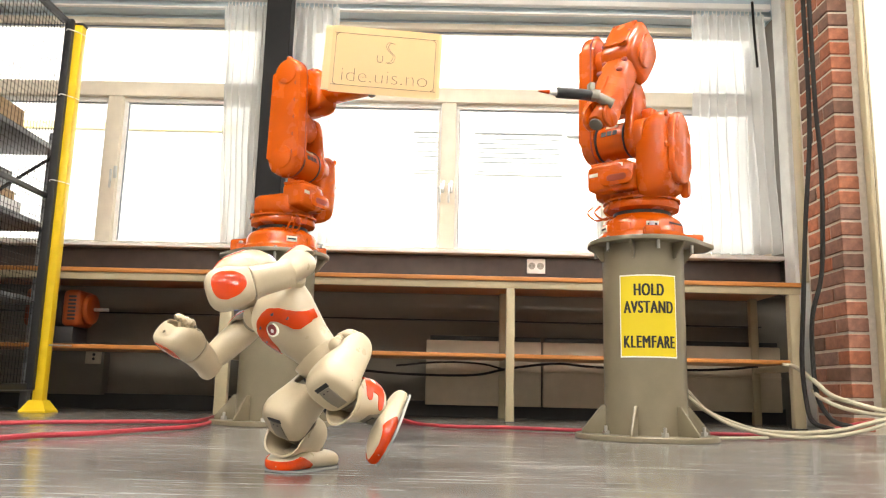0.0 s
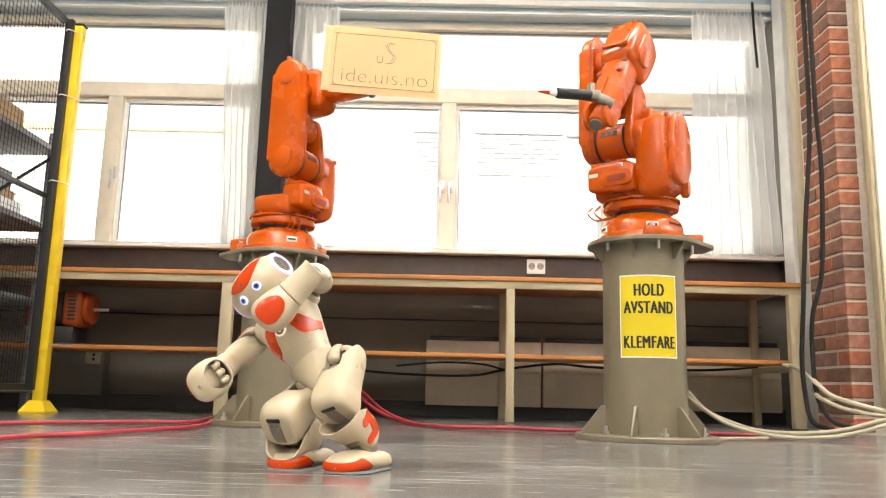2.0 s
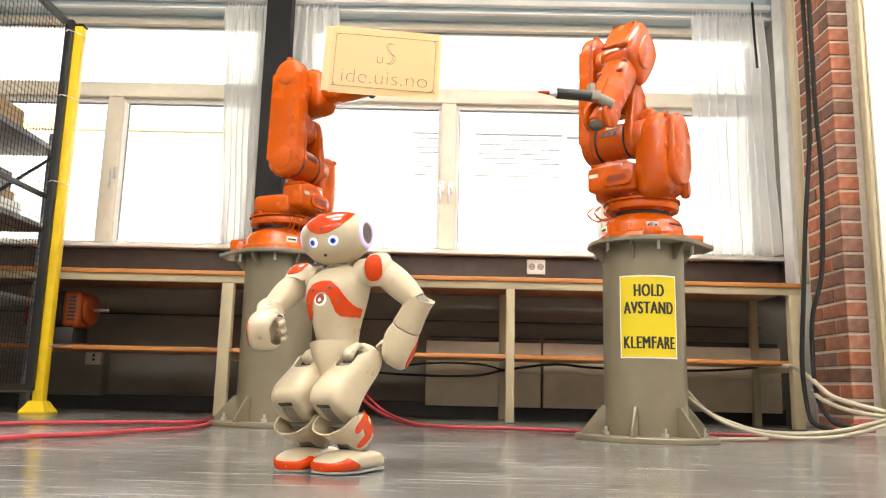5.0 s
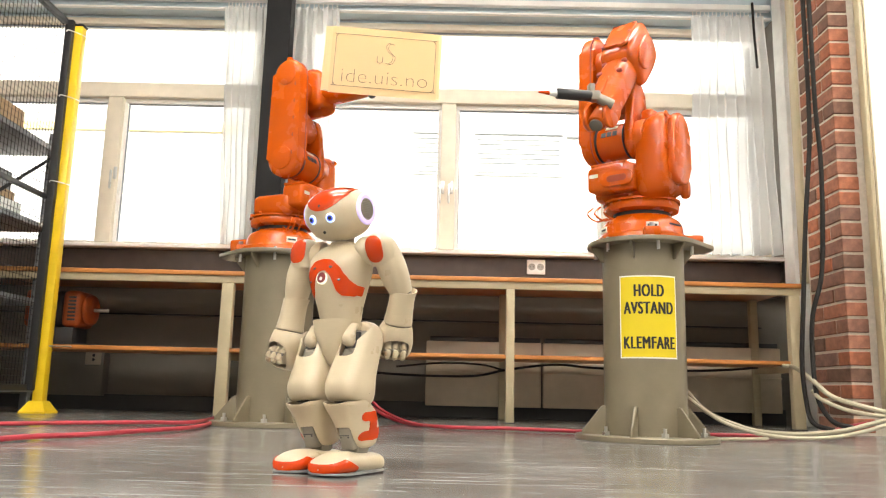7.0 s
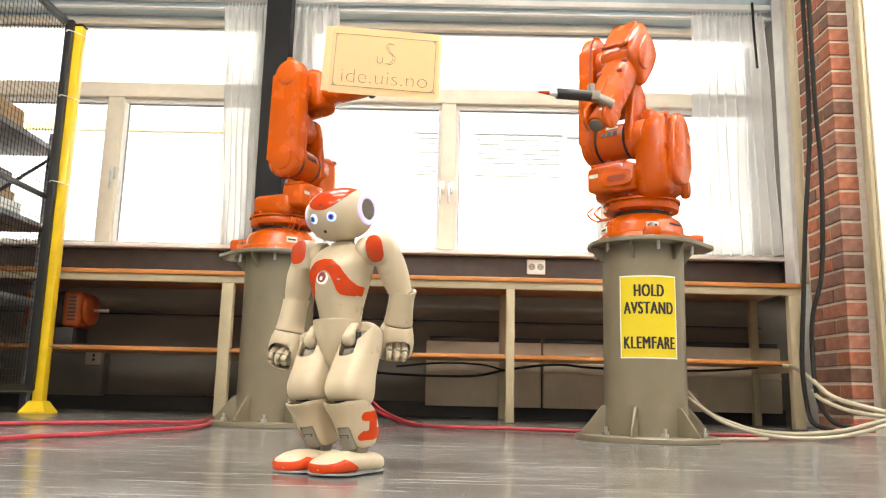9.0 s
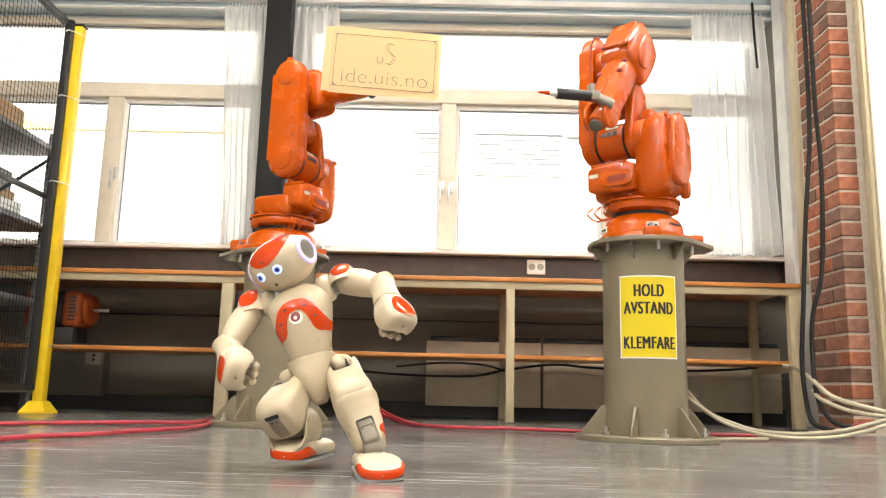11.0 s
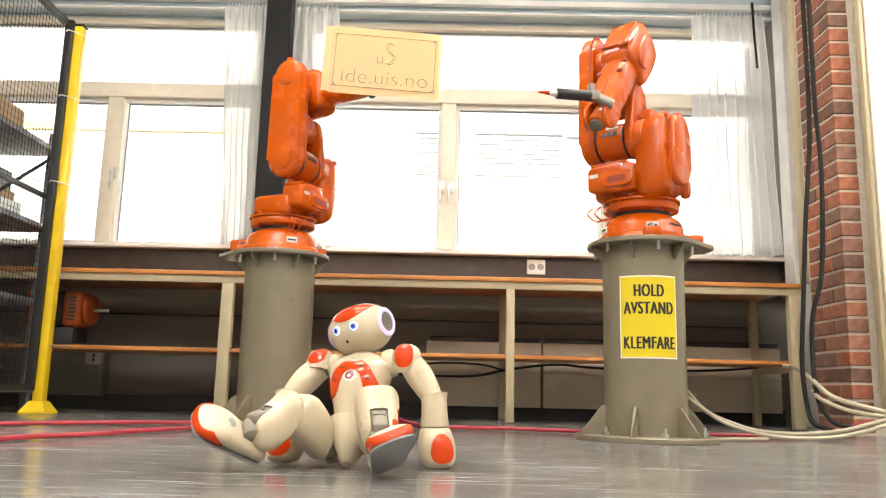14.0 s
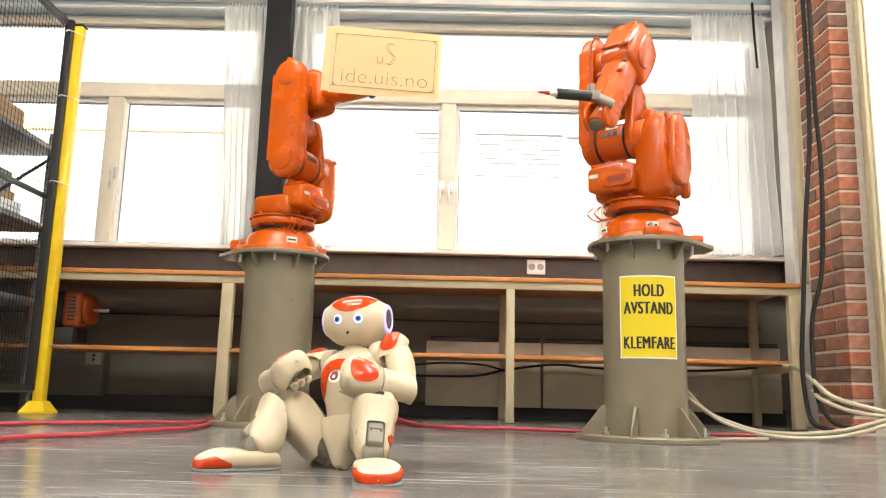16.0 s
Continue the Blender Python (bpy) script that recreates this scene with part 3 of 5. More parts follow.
def rack():
    """Grey steel shelving that stands behind the fence, with a few boxes on it."""
    r = thing("storage_rack", pose(-2.62, 3.95, 0), "grey steel storage rack with three shelves behind the fence", "storage rack")
    for x in (-0.45, 0.42):
        for y in (-0.35, 0.25):
            part("upright", span(x - 0.02, x + 0.02, y - 0.02, y + 0.02, 0, 1.5, 0.003), GREY_SHELF, r)
    for z in (0.1, 0.55, 0.95, 1.38):
        part("shelf", span(-0.46, 0.46, -0.36, 0.27, z, z + 0.03, 0.004), GREY_SHELF, r)
    part("brace", rod((0.42, -0.34, 0.98), (0.42, 0.24, 1.36), 0.009, 8), STEEL, r)
    c = thing("cardboard_box", pose(-2.5, 3.9, 1.41), "brown cardboard box on the storage rack", "box")
    part("carton", span(-0.2, 0.2, -0.18, 0.16, 0, 0.17, 0.004), KRAFT, c)
    part("tape", span(-0.024, 0.024, -0.181, 0.161, 0.1702, 0.1712), STICKER, c)
    b = thing("wire_basket", pose(-2.5, 3.85, 0.58), "bright wire basket on the storage rack", "basket")
    for k in range(9):
        part("wire", rod((-0.3, -0.2, 0.02 + 0.035 * k), (0.26, -0.2, 0.02 + 0.035 * k), 0.0025, 6), BRIGHT, b)
    for x in (-0.3, -0.02, 0.26):
        part("wire", rod((x, -0.205, 0.0), (x, -0.205, 0.32), 0.0035, 6), BRIGHT, b)
    p = thing("paper_stack", pose(-2.45, 3.85, 0.98), "pile of white and grey boxes on the rack", "boxes")
    part("carton", span(-0.25, 0.22, -0.2, 0.15, 0.0, 0.08, 0.003), WHITE, p)
    part("carton", span(-0.2, 0.2, -0.19, 0.12, 0.08, 0.13, 0.003), KRAFT, p)
    part("carton", span(-0.22, 0.17, -0.18, 0.13, 0.13, 0.24, 0.003), GREY_SHELF, p)


rack()


def motor():
    m = thing("electric_motor", pose(-2.0, 4.36, 0.347), "orange and black electric motor on the bench shelf", "motor")
    # Orange darkened to put the bench's shade into the motor's paint.
    darker = material("motor_shade_orange", (0.3, 0.055, 0.006), 0.5, spread=0.3)
    part("stator", rod((-0.16, 0, 0.2), (-0.09, 0, 0.2), 0.105, 28, 0.01), DARK, m, "black motor middle")
    h = part("housing", box((0.1, 0.2, 0.2), (-0.04, 0, 0.2), 0.03, 3), darker, m, "orange end housing")
    part("end_bell", rod((0.01, 0, 0.2), (0.045, 0, 0.2), 0.085, 28, 0.02), darker, m)
    for k in range(7):
        part("vent_slot", span(-0.052, -0.012, -0.104, -0.098, 0.135 + k * 0.02, 0.146 + k * 0.02), DARK, h, "dark cooling slot")
    part("shaft", rod((0.045, 0, 0.2), (0.125, 0, 0.2), 0.01, 14, 0.002), BRIGHT, m, "bare steel shaft")
    part("rear_housing", box((0.13, 0.2, 0.21), (-0.23, 0, 0.2), 0.03, 3), darker, m)
    part("mounting_foot", span(-0.26, -0.02, -0.09, 0.09, 0.012, 0.1, 0.006), DARK, m)
    part("base_plate", span(-0.3, 0.09, -0.12, 0.12, 0.0, 0.012, 0.003), DARK, m)


motor()


# ---------------------------------------------------------------- pedestals
def pedestal(x, y, turn):
    p = thing("robot_pedestal", pose(x, y, 0, 0, 0, turn), "grey-green steel pedestal with a gusseted round foot", "pedestal", "robot pedestals")
    part("foot_plate", turned([(0.247, 0.0), (0.25, 0.003), (0.25, 0.016), (0.247, 0.019)], 64), PEDESTAL, p)
    part("column", turned([(0.146, 0.0185), (0.146, 0.6925)], 56), PEDESTAL, p)
    n = 26
    ring = [(0.203 * math.cos(w), 0.203 * math.sin(w)) for w in np.linspace(radians(48), radians(312), n)] + [(0.258, -0.045), (0.262, -0.035), (0.262, 0.035), (0.258, 0.045)]
    part("top_plate", slab(ring, 0.016, 0.002, Matrix.Translation((0, 0, 0.7))), PEDESTAL, p)
    for k in range(6):
        w = radians(-116 - turn + 60 * k)
        m = Matrix.Rotation(w, 4, "Z") @ Matrix.Rotation(radians(90), 4, "X")
        part("gusset", slab([(0.143, 0.018), (0.232, 0.018), (0.232, 0.03), (0.16, 0.118), (0.143, 0.118)], 0.009, 0.001, m), PEDESTAL, p)
        part("rib", slab([(0.143, 0.693), (0.192, 0.693), (0.192, 0.683), (0.155, 0.635), (0.143, 0.635)], 0.009, 0.001, m), PEDESTAL, p)
        w += radians(30)
        c, s = math.cos(w), math.sin(w)
        b = part("bolt", rod((0.2 * c, 0.2 * s, 0.019), (0.2 * c, 0.2 * s, 0.05), 0.006, 10), BRIGHT, p, "zinc anchor bolt")
        part("nut", turned([(0.013, 0.02), (0.013, 0.033)], 6, Matrix.Translation((0.2 * c, 0.2 * s, 0))), BRIGHT, b)
        part("fixing_bolt", rod((0.178 * c, 0.178 * s, 0.662), (0.178 * c, 0.178 * s, 0.716), 0.006, 10), BRIGHT, p, "zinc fixing bolt")
    return p


P1, P2 = (0.715, 2.905), (-0.718, 3.33)
pedestal(*P1, 8)
pedestal(*P2, 172)


def warning_sign():
    """A yellow sheet that wraps round the column's face."""
    s = thing("warning_sign", pose(P1[0], P1[1], 0), "yellow paper warning sign with black capitals taped to the pedestal", "sign")
    R, a0, a1, z0, z1 = 0.1475, radians(-90 - 47), radians(-90 + 34), 0.283, 0.573

    def sheet(lo, hi, za, zb, r):
        bm = bmesh.new()
        n = 24
        cols = [[bm.verts.new((q * math.cos(lo + (hi - lo) * i / n), q * math.sin(lo + (hi - lo) * i / n), z)) for q in (r, r + 0.0008) for z in (za, zb)] for i in range(n + 1)]
        for a, b in zip(cols, cols[1:]):
            for i, k in ((0, 1), (1, 3), (3, 2), (2, 0)):
                bm.faces.new((a[i], a[k], b[k], b[i]))
        bm.faces.new((cols[0][0], cols[0][2], cols[0][3], cols[0][1]))
        bm.faces.new((cols[-1][0], cols[-1][1], cols[-1][3], cols[-1][2]))
        return bm

    part("sheet", sheet(a0, a1, z0, z1, R), WHITE, s, "white sheet margin")
    part("yellow_field", sheet(a0 + 0.03, a1 - 0.03, z0 + 0.005, z1 - 0.005, R + 0.001), YPAPER, s, "bright yellow field")
    mid = (a0 + a1) / 2
    for text, z, size, squeeze in (("HOLD", 0.517, 0.061, 0.58), ("AVSTAND", 0.456, 0.061, 0.585), ("KLEMFARE", 0.335, 0.061, 0.585)):
        ob = writing(text, size, INK, Matrix(), "lettering", s, squeeze=squeeze, spacing=1.13)
        bm = bmesh.new()
        for k, dx in enumerate((-0.0021, 0.0, 0.0021)):
            bm.from_mesh(ob.data)
            bm.verts.ensure_lookup_table()
            for v in bm.verts[-len(ob.data.vertices):]:
                v.co.x += dx
                v.co.z += 0.0002 * k
        bm.to_mesh(ob.data)
        bm.free()
        for v in ob.data.vertices:
            w = mid + v.co.x / (R + 0.002)
            r = R + 0.0024 + v.co.z
            v.co = (r * math.cos(w), r * math.sin(w), z + v.co.y)


warning_sign()


# Darker orange that paints shade into slots, seams and recessed bolts.
RECESS_SHADE = []


def material_recess_shade():
    if not RECESS_SHADE:
        RECESS_SHADE.append(material("recess_shade_orange", (0.3, 0.04, 0.01), 0.4))
    return RECESS_SHADE[0]


# ---------------------------------------------------------------- robot arms
def bolt_head(at, way, parent, r=0.011):
    part("bolt_head", disc(r, 0.006, at, way, n=12, dome=0.004), ORANGE, parent)


def robot_arm(base, turn, lower, upper, label):
    """A six-axis arm. Its own x points forward, y to its side, z up. lower, upper: the pitch of the two arms in degrees."""
    a = thing("industrial_robot", pose(base[0], base[1], 0.7085, 0, 0, turn) @ Matrix.Scale(0.97, 4), label, "industrial robot", "industrial robots")
    side = Matrix.Rotation(radians(90), 4, "X")
    # base casting
    b = part("base", turned([(0.165, 0), (0.168, 0.004), (0.166, 0.022), (0.156, 0.032), (0.152, 0.062), (0.142, 0.08), (0.122, 0.092), (0.112, 0.1)], 48), ORANGE, a)
    part("cable_entry", box((0.12, 0.15, 0.07), (-0.17, 0, 0.036), 0.012), ORANGE, b)
    part("front_boss", box((0.05, 0.06, 0.06), (0.132, 0.0, 0.031), 0.008), ORANGE, b)
    part("side_flange", box((0.12, 0.11, 0.03), (0.16, 0, 0.016), 0.01, 3, m=pose(0, 0, 0, 0, 0, 128)), ORANGE, b)
    for w in (38, 142, 218):
        x, y = 0.165 * math.cos(radians(w)), 0.165 * math.sin(radians(w))
        part("mounting_lug", box((0.06, 0.06, 0.036), (0, 0, 0.018), 0.008, m=pose(x, y, 0, 0, 0, w)), ORANGE, b)
        part("lug_bolt", rod((x * 1.06, y * 1.06, 0.034), (x * 1.06, y * 1.06, 0.05), 0.01, 6), BRIGHT, b, "zinc bolt")
    for w in (-38, 40):
        part("name_sticker", box((0.003, 0.046, 0.024), (0.1545, 0, 0.046), 0.001, m=pose(0, 0, 0, 0, 0, w)), STICKER, b, "pale name sticker")
        part("sticker_bar", box((0.002, 0.034, 0.007), (0.1565, 0, 0.046), m=pose(0, 0, 0, 0, 0, w)), INK, b, smooth=False)
    part("lettering_bar", box((0.002, 0.07, 0.006), (0.1535, 0, 0.056), m=pose(0, 0, 0, 0, 0, 78)), INK, b, smooth=False)
    part("bearing_ring", turned([(0.1, 0.098), (0.108, 0.1), (0.108, 0.114), (0.1, 0.118)], 40), DARK, a, "dark swivel gap")
    # turret
    t = part("turret", turned([(0.11, 0.114), (0.138, 0.122), (0.142, 0.135), (0.138, 0.15), (0.118, 0.168), (0.1, 0.2), (0.08, 0.24)], 44), ORANGE, a)
    part("turret_rim", turned([(0.13, 0.15), (0.146, 0.152), (0.146, 0.16), (0.13, 0.163)], 40), ORANGE, t)
    for k in range(10):
        w = radians(36 * k + 9)
        part("rim_bolt", rod((0.136 * math.cos(w), 0.136 * math.sin(w), 0.161), (0.136 * math.cos(w), 0.136 * math.sin(w), 0.171), 0.008, 8, 0.001), ORANGE, t)
    part("shoulder_casting", Body([(0.05, 0.06, 0.27, 0.03, 0.05), (0.054, 0.06, 0.28, 0.09, 0.12), (0.09, 0.06, 0.3, 0.105, 0.15), (0.135, 0.06, 0.315, 0.105, 0.155), (0.162, 0.06, 0.32, 0.098, 0.145), (0.173, 0.06, 0.32, 0.085, 0.13)], "y", 4.6).mesh(44, 20), ORANGE, t)
    part("gear_cover", slab(stadium((0.06, 0.27), (0.06, 0.4), 0.075, 0.07, 14), 0.03, 0.01, Matrix.Translation((0, 0.184, 0)) @ side, 3), ORANGE, t)
    for x, z in ((-0.02, 0.45), (0.14, 0.45), (-0.025, 0.33), (0.145, 0.33), (0.0, 0.22), (0.12, 0.22)):
        bolt_head((x, 0.176, z), (0, 1, 0), t, 0.012)
    part("shoulder_hump", box((0.1, 0.05, 0.05), (0.07, 0.085, 0.47), 0.014, 3), ORANGE, t)
    part("rear_motor", rod((-0.02, 0.15, 0.2), (-0.03, 0.185, 0.2), 0.038, 24, 0.015), ORANGE, t)
    part("saddle", box((0.2, 0.2, 0.09), (0.03, -0.04, 0.2), 0.03, 3), ORANGE, t)
    mo = part("front_motor", Body([(-0.132, 0.135, 0.232, 0.02, 0.02), (-0.128, 0.135, 0.232, 0.048, 0.044), (-0.09, 0.135, 0.232, 0.055, 0.052), (0.0, 0.13, 0.232, 0.057, 0.055), (0.05, 0.12, 0.232, 0.05, 0.05), (0.06, 0.1, 0.232, 0.03, 0.03)], "y", 7.0).mesh(36, 18), ORANGE, t)
    face = pose(0.19, 0, 0.222) @ Matrix.Rotation(radians(90), 4, "Z") @ Matrix.Rotation(radians(90), 4, "X")
    part("motor_cover", slab(stadium((-0.045, 0), (0.035, 0), 0.028, 0.028, 12), 0.014, 0.005, face, 2), ORANGE, mo)
    part("cover_slot", slab(stadium((-0.03, 0), (0.026, 0), 0.0125, 0.0125, 8), 0.003, 0.001, Matrix.Translation((0.007, 0, 0)) @ face, 1), material_recess_shade(), mo, "shaded recessed slot")
    part("motor_ridge", box((0.1, 0.15, 0.012), (0.13, -0.045, 0.2865), 0.004, 2), ORANGE, mo)
    part("warning_label", box((0.0012, 0.062, 0.02), (0.1835, -0.075, 0.268), 0.0), STICKER, mo, "pale warning label", smooth=False)
    part("label_mark", box((0.0012, 0.014, 0.012), (0.185, -0.065, 0.268), 0.0), INK, mo, smooth=False)
    part("warning_label", box((0.0012, 0.036, 0.014), (0.1835, 0.0, 0.272), 0.0), STICKER, mo, "pale warning label", smooth=False)
    part("warning_label", box((0.0012, 0.036, 0.014), (0.1905, -0.1, 0.243), 0.0), STICKER, mo, "pale yellow label", smooth=False)
    for y0 in (-0.13, -0.1, -0.06):
        part("lead", tube([(0.14, y0, 0.135), (0.15, y0 - 0.02, 0.11), (0.12, y0, 0.085), (0.08, y0 * 0.8, 0.1)], 0.004, 6, steps=5), ORANGE, t)
    # lower arm, about the shoulder axis
    J2 = pose(0.1, 0.04, 0.388) @ Matrix.Rotation(radians(lower), 4, "Y")
    lo = part("lower_arm", slab(stadium((0, 0), (0, 0.375), 0.08, 0.072, 18), 0.064, 0.022, Matrix.Translation((0, -0.178, 0)) @ side, 4), ORANGE, a, m=J2)
    part("arm_web", Body([(0.1, 0, -0.1, 0.03, 0.06), (0.14, 0, -0.095, 0.045, 0.088), (0.19, -0.005, -0.1, 0.047, 0.088), (0.225, -0.005, -0.12, 0.04, 0.06), (0.24, 0, -0.14, 0.03, 0.03)], "z", 4.5).mesh(36, 18), ORANGE, lo)
    part("inner_cheek", slab(stadium((0, 0), (0, 0.18), 0.078, 0.046, 14), 0.034, 0.01, Matrix.Translation((0, -0.005, 0)) @ side, 3), ORANGE, lo)
    hub = part("hub", rod((0, -0.15, 0), (0, 0.05, 0), 0.07, 40, 0.006), ORANGE, lo)
    part("hub_ring", rod((0, -0.147, 0), (0, -0.138, 0), 0.0735, 40, 0.002), DARK, hub, "dark seal ring")
    part("hub_ring", rod((0, -0.03, 0), (0, -0.023, 0), 0.0735, 40, 0.002), DARK, hub)
    for y0, w in ((-0.108, 0.02), (-0.084, 0.018), (-0.061, 0.018)):
        part("maker_mark", box((0.0015, w, 0.019), (0.0702, y0, 0.0), m=Matrix.Rotation(radians(-14), 4, "Y")), INK, hub, "black block mark", smooth=False)
    part("name_sticker", box((0.0015, 0.05, 0.016), (0.0702, -0.08, 0.0), m=Matrix.Rotation(radians(-40), 4, "Y")), STICKER, hub, "pale name sticker", smooth=False)
    for z in (0.0, 0.375):
        part("cap", rod((0, -0.2145, z), (0, -0.208, z), 0.05, 36, 0.002), ORANGE, lo, "round bearing cap")
    part("top_knob", rod((-0.01, -0.178, 0.442), (-0.01, -0.178, 0.462), 0.014, 14, 0.004), ORANGE, lo)
    for k in range(5):
        # Darker discs and seam carry the shade of the recesses in their colour.
        part("recess_bolt", disc(0.0095, 0.004, (0.054, -0.2095, 0.02 + 0.076 * k), (0.25, -1, 0), n=14), material_recess_shade(), lo, "shaded recessed bolt")
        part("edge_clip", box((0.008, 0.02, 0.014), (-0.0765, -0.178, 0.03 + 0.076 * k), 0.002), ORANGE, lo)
    part("flange_seam", slab(stadium((0, 0), (0, 0.375), 0.0815, 0.0735, 18), 0.004, 0.0, Matrix.Translation((0, -0.158, 0)) @ side), material_recess_shade(), lo, "shaded seam round the arm cover")
    # upper arm, about the elbow axis
    J3 = J2 @ pose(0, -0.02, 0.326) @ Matrix.Rotation(radians(upper - lower), 4, "Y")
    up = part("upper_arm", Body([(-0.116, -0.008, 0.012, 0.03, 0.04), (-0.112, -0.008, 0.012, 0.058, 0.07), (-0.098, -0.008, 0.012, 0.067, 0.085), (-0.05, -0.008, 0.012, 0.07, 0.094), (0.04, -0.008, 0.01, 0.07, 0.094), (0.085, -0.008, 0.008, 0.066, 0.084), (0.104, -0.008, 0.006, 0.052, 0.064), (0.11, -0.008, 0.006, 0.04, 0.05)], "x", 6.0).mesh(56, 28), ORANGE, a, m=J3)
    part("housing_lid", slab([(-0.085, -0.05), (0.05, -0.05), (0.068, -0.034), (0.068, 0.034), (0.05, 0.05), (-0.085, 0.05)], 0.012, 0.004, pose(0, -0.008, 0.106), 2), ORANGE, up, "raised cover plate")
    for x, y in ((-0.075, -0.04), (-0.075, 0.04), (0.045, -0.04), (0.045, 0.04), (-0.015, 0.042)):
        part("cover_bolt", disc(0.007, 0.004, (x, y - 0.008, 0.1135), (0, 0, 1), n=10, dome=0.003), material_recess_shade(), up, "shaded cover bolt")
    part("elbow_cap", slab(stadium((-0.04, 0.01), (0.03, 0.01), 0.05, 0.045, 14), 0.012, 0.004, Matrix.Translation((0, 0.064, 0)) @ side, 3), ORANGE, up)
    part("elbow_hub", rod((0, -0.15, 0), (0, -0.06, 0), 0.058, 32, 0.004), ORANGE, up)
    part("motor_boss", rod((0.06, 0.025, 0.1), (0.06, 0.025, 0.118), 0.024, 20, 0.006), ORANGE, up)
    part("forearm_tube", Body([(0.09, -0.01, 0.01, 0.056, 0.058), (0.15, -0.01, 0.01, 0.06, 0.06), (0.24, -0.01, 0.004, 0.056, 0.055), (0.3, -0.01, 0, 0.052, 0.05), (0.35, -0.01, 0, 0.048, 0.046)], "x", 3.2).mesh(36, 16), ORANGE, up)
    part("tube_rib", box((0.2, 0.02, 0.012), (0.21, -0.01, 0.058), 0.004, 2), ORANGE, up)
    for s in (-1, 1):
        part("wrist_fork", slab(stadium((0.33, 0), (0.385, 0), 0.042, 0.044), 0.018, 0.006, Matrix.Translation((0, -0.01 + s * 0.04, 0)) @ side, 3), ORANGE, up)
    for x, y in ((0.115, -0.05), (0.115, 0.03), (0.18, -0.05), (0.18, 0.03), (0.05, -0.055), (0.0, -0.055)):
        part("recess_bolt", disc(0.012, 0.01, (x, y, 0.104 if x < 0.1 else 0.066), (0, 0, 1), n=14, dome=0.004), material_recess_shade(), up, "shaded recessed bolt")
    w = part("wrist", rod((0.34, -0.01, 0), (0.425, -0.01, 0), 0.034, 28, 0.012), ORANGE, up)
    part("tool_flange", rod((0.425, -0.01, 0), (0.434, -0.01, 0), 0.024, 24, 0.002), STEELGREY, w, "dull steel tool flange")
    return a


robot_arm(P1, -130, 0, 52, "orange six-axis industrial robot bent over, mounted on a pedestal")
robot_arm(P2, -25, 0, -5, "orange six-axis industrial robot holding up a paper sign")


def pen():
    """A thick marker held by a metal clamp."""
    p = thing("marker_pen", look((0.475, 2.6, 1.168), (0.27, 2.56, 1.165)), "black marker pen with red tip in a steel clamp", "marker pen")
    part("barrel", rod((0, 0, 0.0), (0, 0, -0.125), 0.019, 20, 0.004), DARK, p, "black pen barrel")
    part("collar", rod((0, 0, -0.125), (0, 0, -0.15), 0.012, 16, 0.002, r2=0.009), WHITE, p, "pale collar")
    part("tip", rod((0, 0, -0.15), (0, 0, -0.19), 0.008, 14, 0.002, r2=0.003), RED, p, "red felt tip")
    c = part("clamp", box((0.036, 0.036, 0.036), (0, 0, 0.012), 0.006), STEELGREY, p, "bare steel clamp")
    part("jaw", box((0.03, 0.05, 0.02), (0.0, 0.018, 0.0), 0.004), STEELGREY, c)
    part("mounting_post", rod((0, -0.005, 0.025), (-0.01, -0.03, 0.075), 0.018, 16, 0.003), STEELGREY, c)


pen()


def paper_sign():
    """A cream sheet in a clear sleeve, with a pen-drawn border, emblem and address."""
    W, Hh = 0.455, 0.276
    s = thing("paper_sign", pose(-0.278, 2.9, 1.403, 88, 2.2, 4), "cream paper sign in a clear sleeve held by the robot arm", "sign")
    part("paper", span(-W / 2 + 0.028, W / 2 - 0.012, -Hh / 2, Hh / 2, -0.001, 0.0), PAPER, s, "cream paper with pen drawing", smooth=False)
    part("sleeve", span(-W / 2, W / 2, -Hh / 2 + 0.006, Hh / 2 - 0.002, -0.004, -0.002), PLASTIC_EDGE, s, "clear plastic sleeve edge", smooth=False)
    out = [(sx * 0.176 + 0.03 * math.cos(w) * 0.6, sy * 0.09 + 0.03 * math.sin(w) * 0.6) for sx, sy, w0 in ((1, 1, 0), (-1, 1, 90), (-1, -1, 180), (1, -1, 270)) for w in np.linspace(radians(w0), radians(w0 + 90), 6)]
    part("border_line", tube([(x + 0.01, y, 0.0008) for x, y in out + out[:1]], 0.0009, 5, steps=2), GREYINK, s, "thin pen border")
    emblem = [(0.045 + 0.02, 0.098), (0.03 + 0.02, 0.1), (0.022 + 0.02, 0.082), (0.034 + 0.02, 0.062), (0.05 + 0.02, 0.045), (0.042 + 0.02, 0.02), (0.022 + 0.02, 0.014)]
    bm = tube([(x - 0.022, y - 0.02, 0.0008) for x, y in emblem], 0.0009, 5, steps=5)
    tube([(x - 0.03, y - 0.018, 0.0008) for x, y in emblem], 0.0008, 5, bm, 5)
    tube([(x - 0.02, y - 0.003, 0.0008) for x, y in ((0.0, 0.028), (0.0, 0.006), (0.01, 0.0), (0.02, 0.006), (0.02, 0.028))], 0.0011, 5, bm, 5)
    part("emblem", bm, GREYINK, s, "thin pen-drawn emblem")
    writing("ide.uis.no", 0.084, GREYINK, pose(0.012, -0.066, 0.0008), "lettering", s, bold=-0.0026, squeeze=1.08)
    part("holder", rod((-0.03, -0.02, -0.005), (-0.04, -0.06, -0.19), 0.016, 14, 0.003), DARK, s, "black holder behind the sheet")


paper_sign()


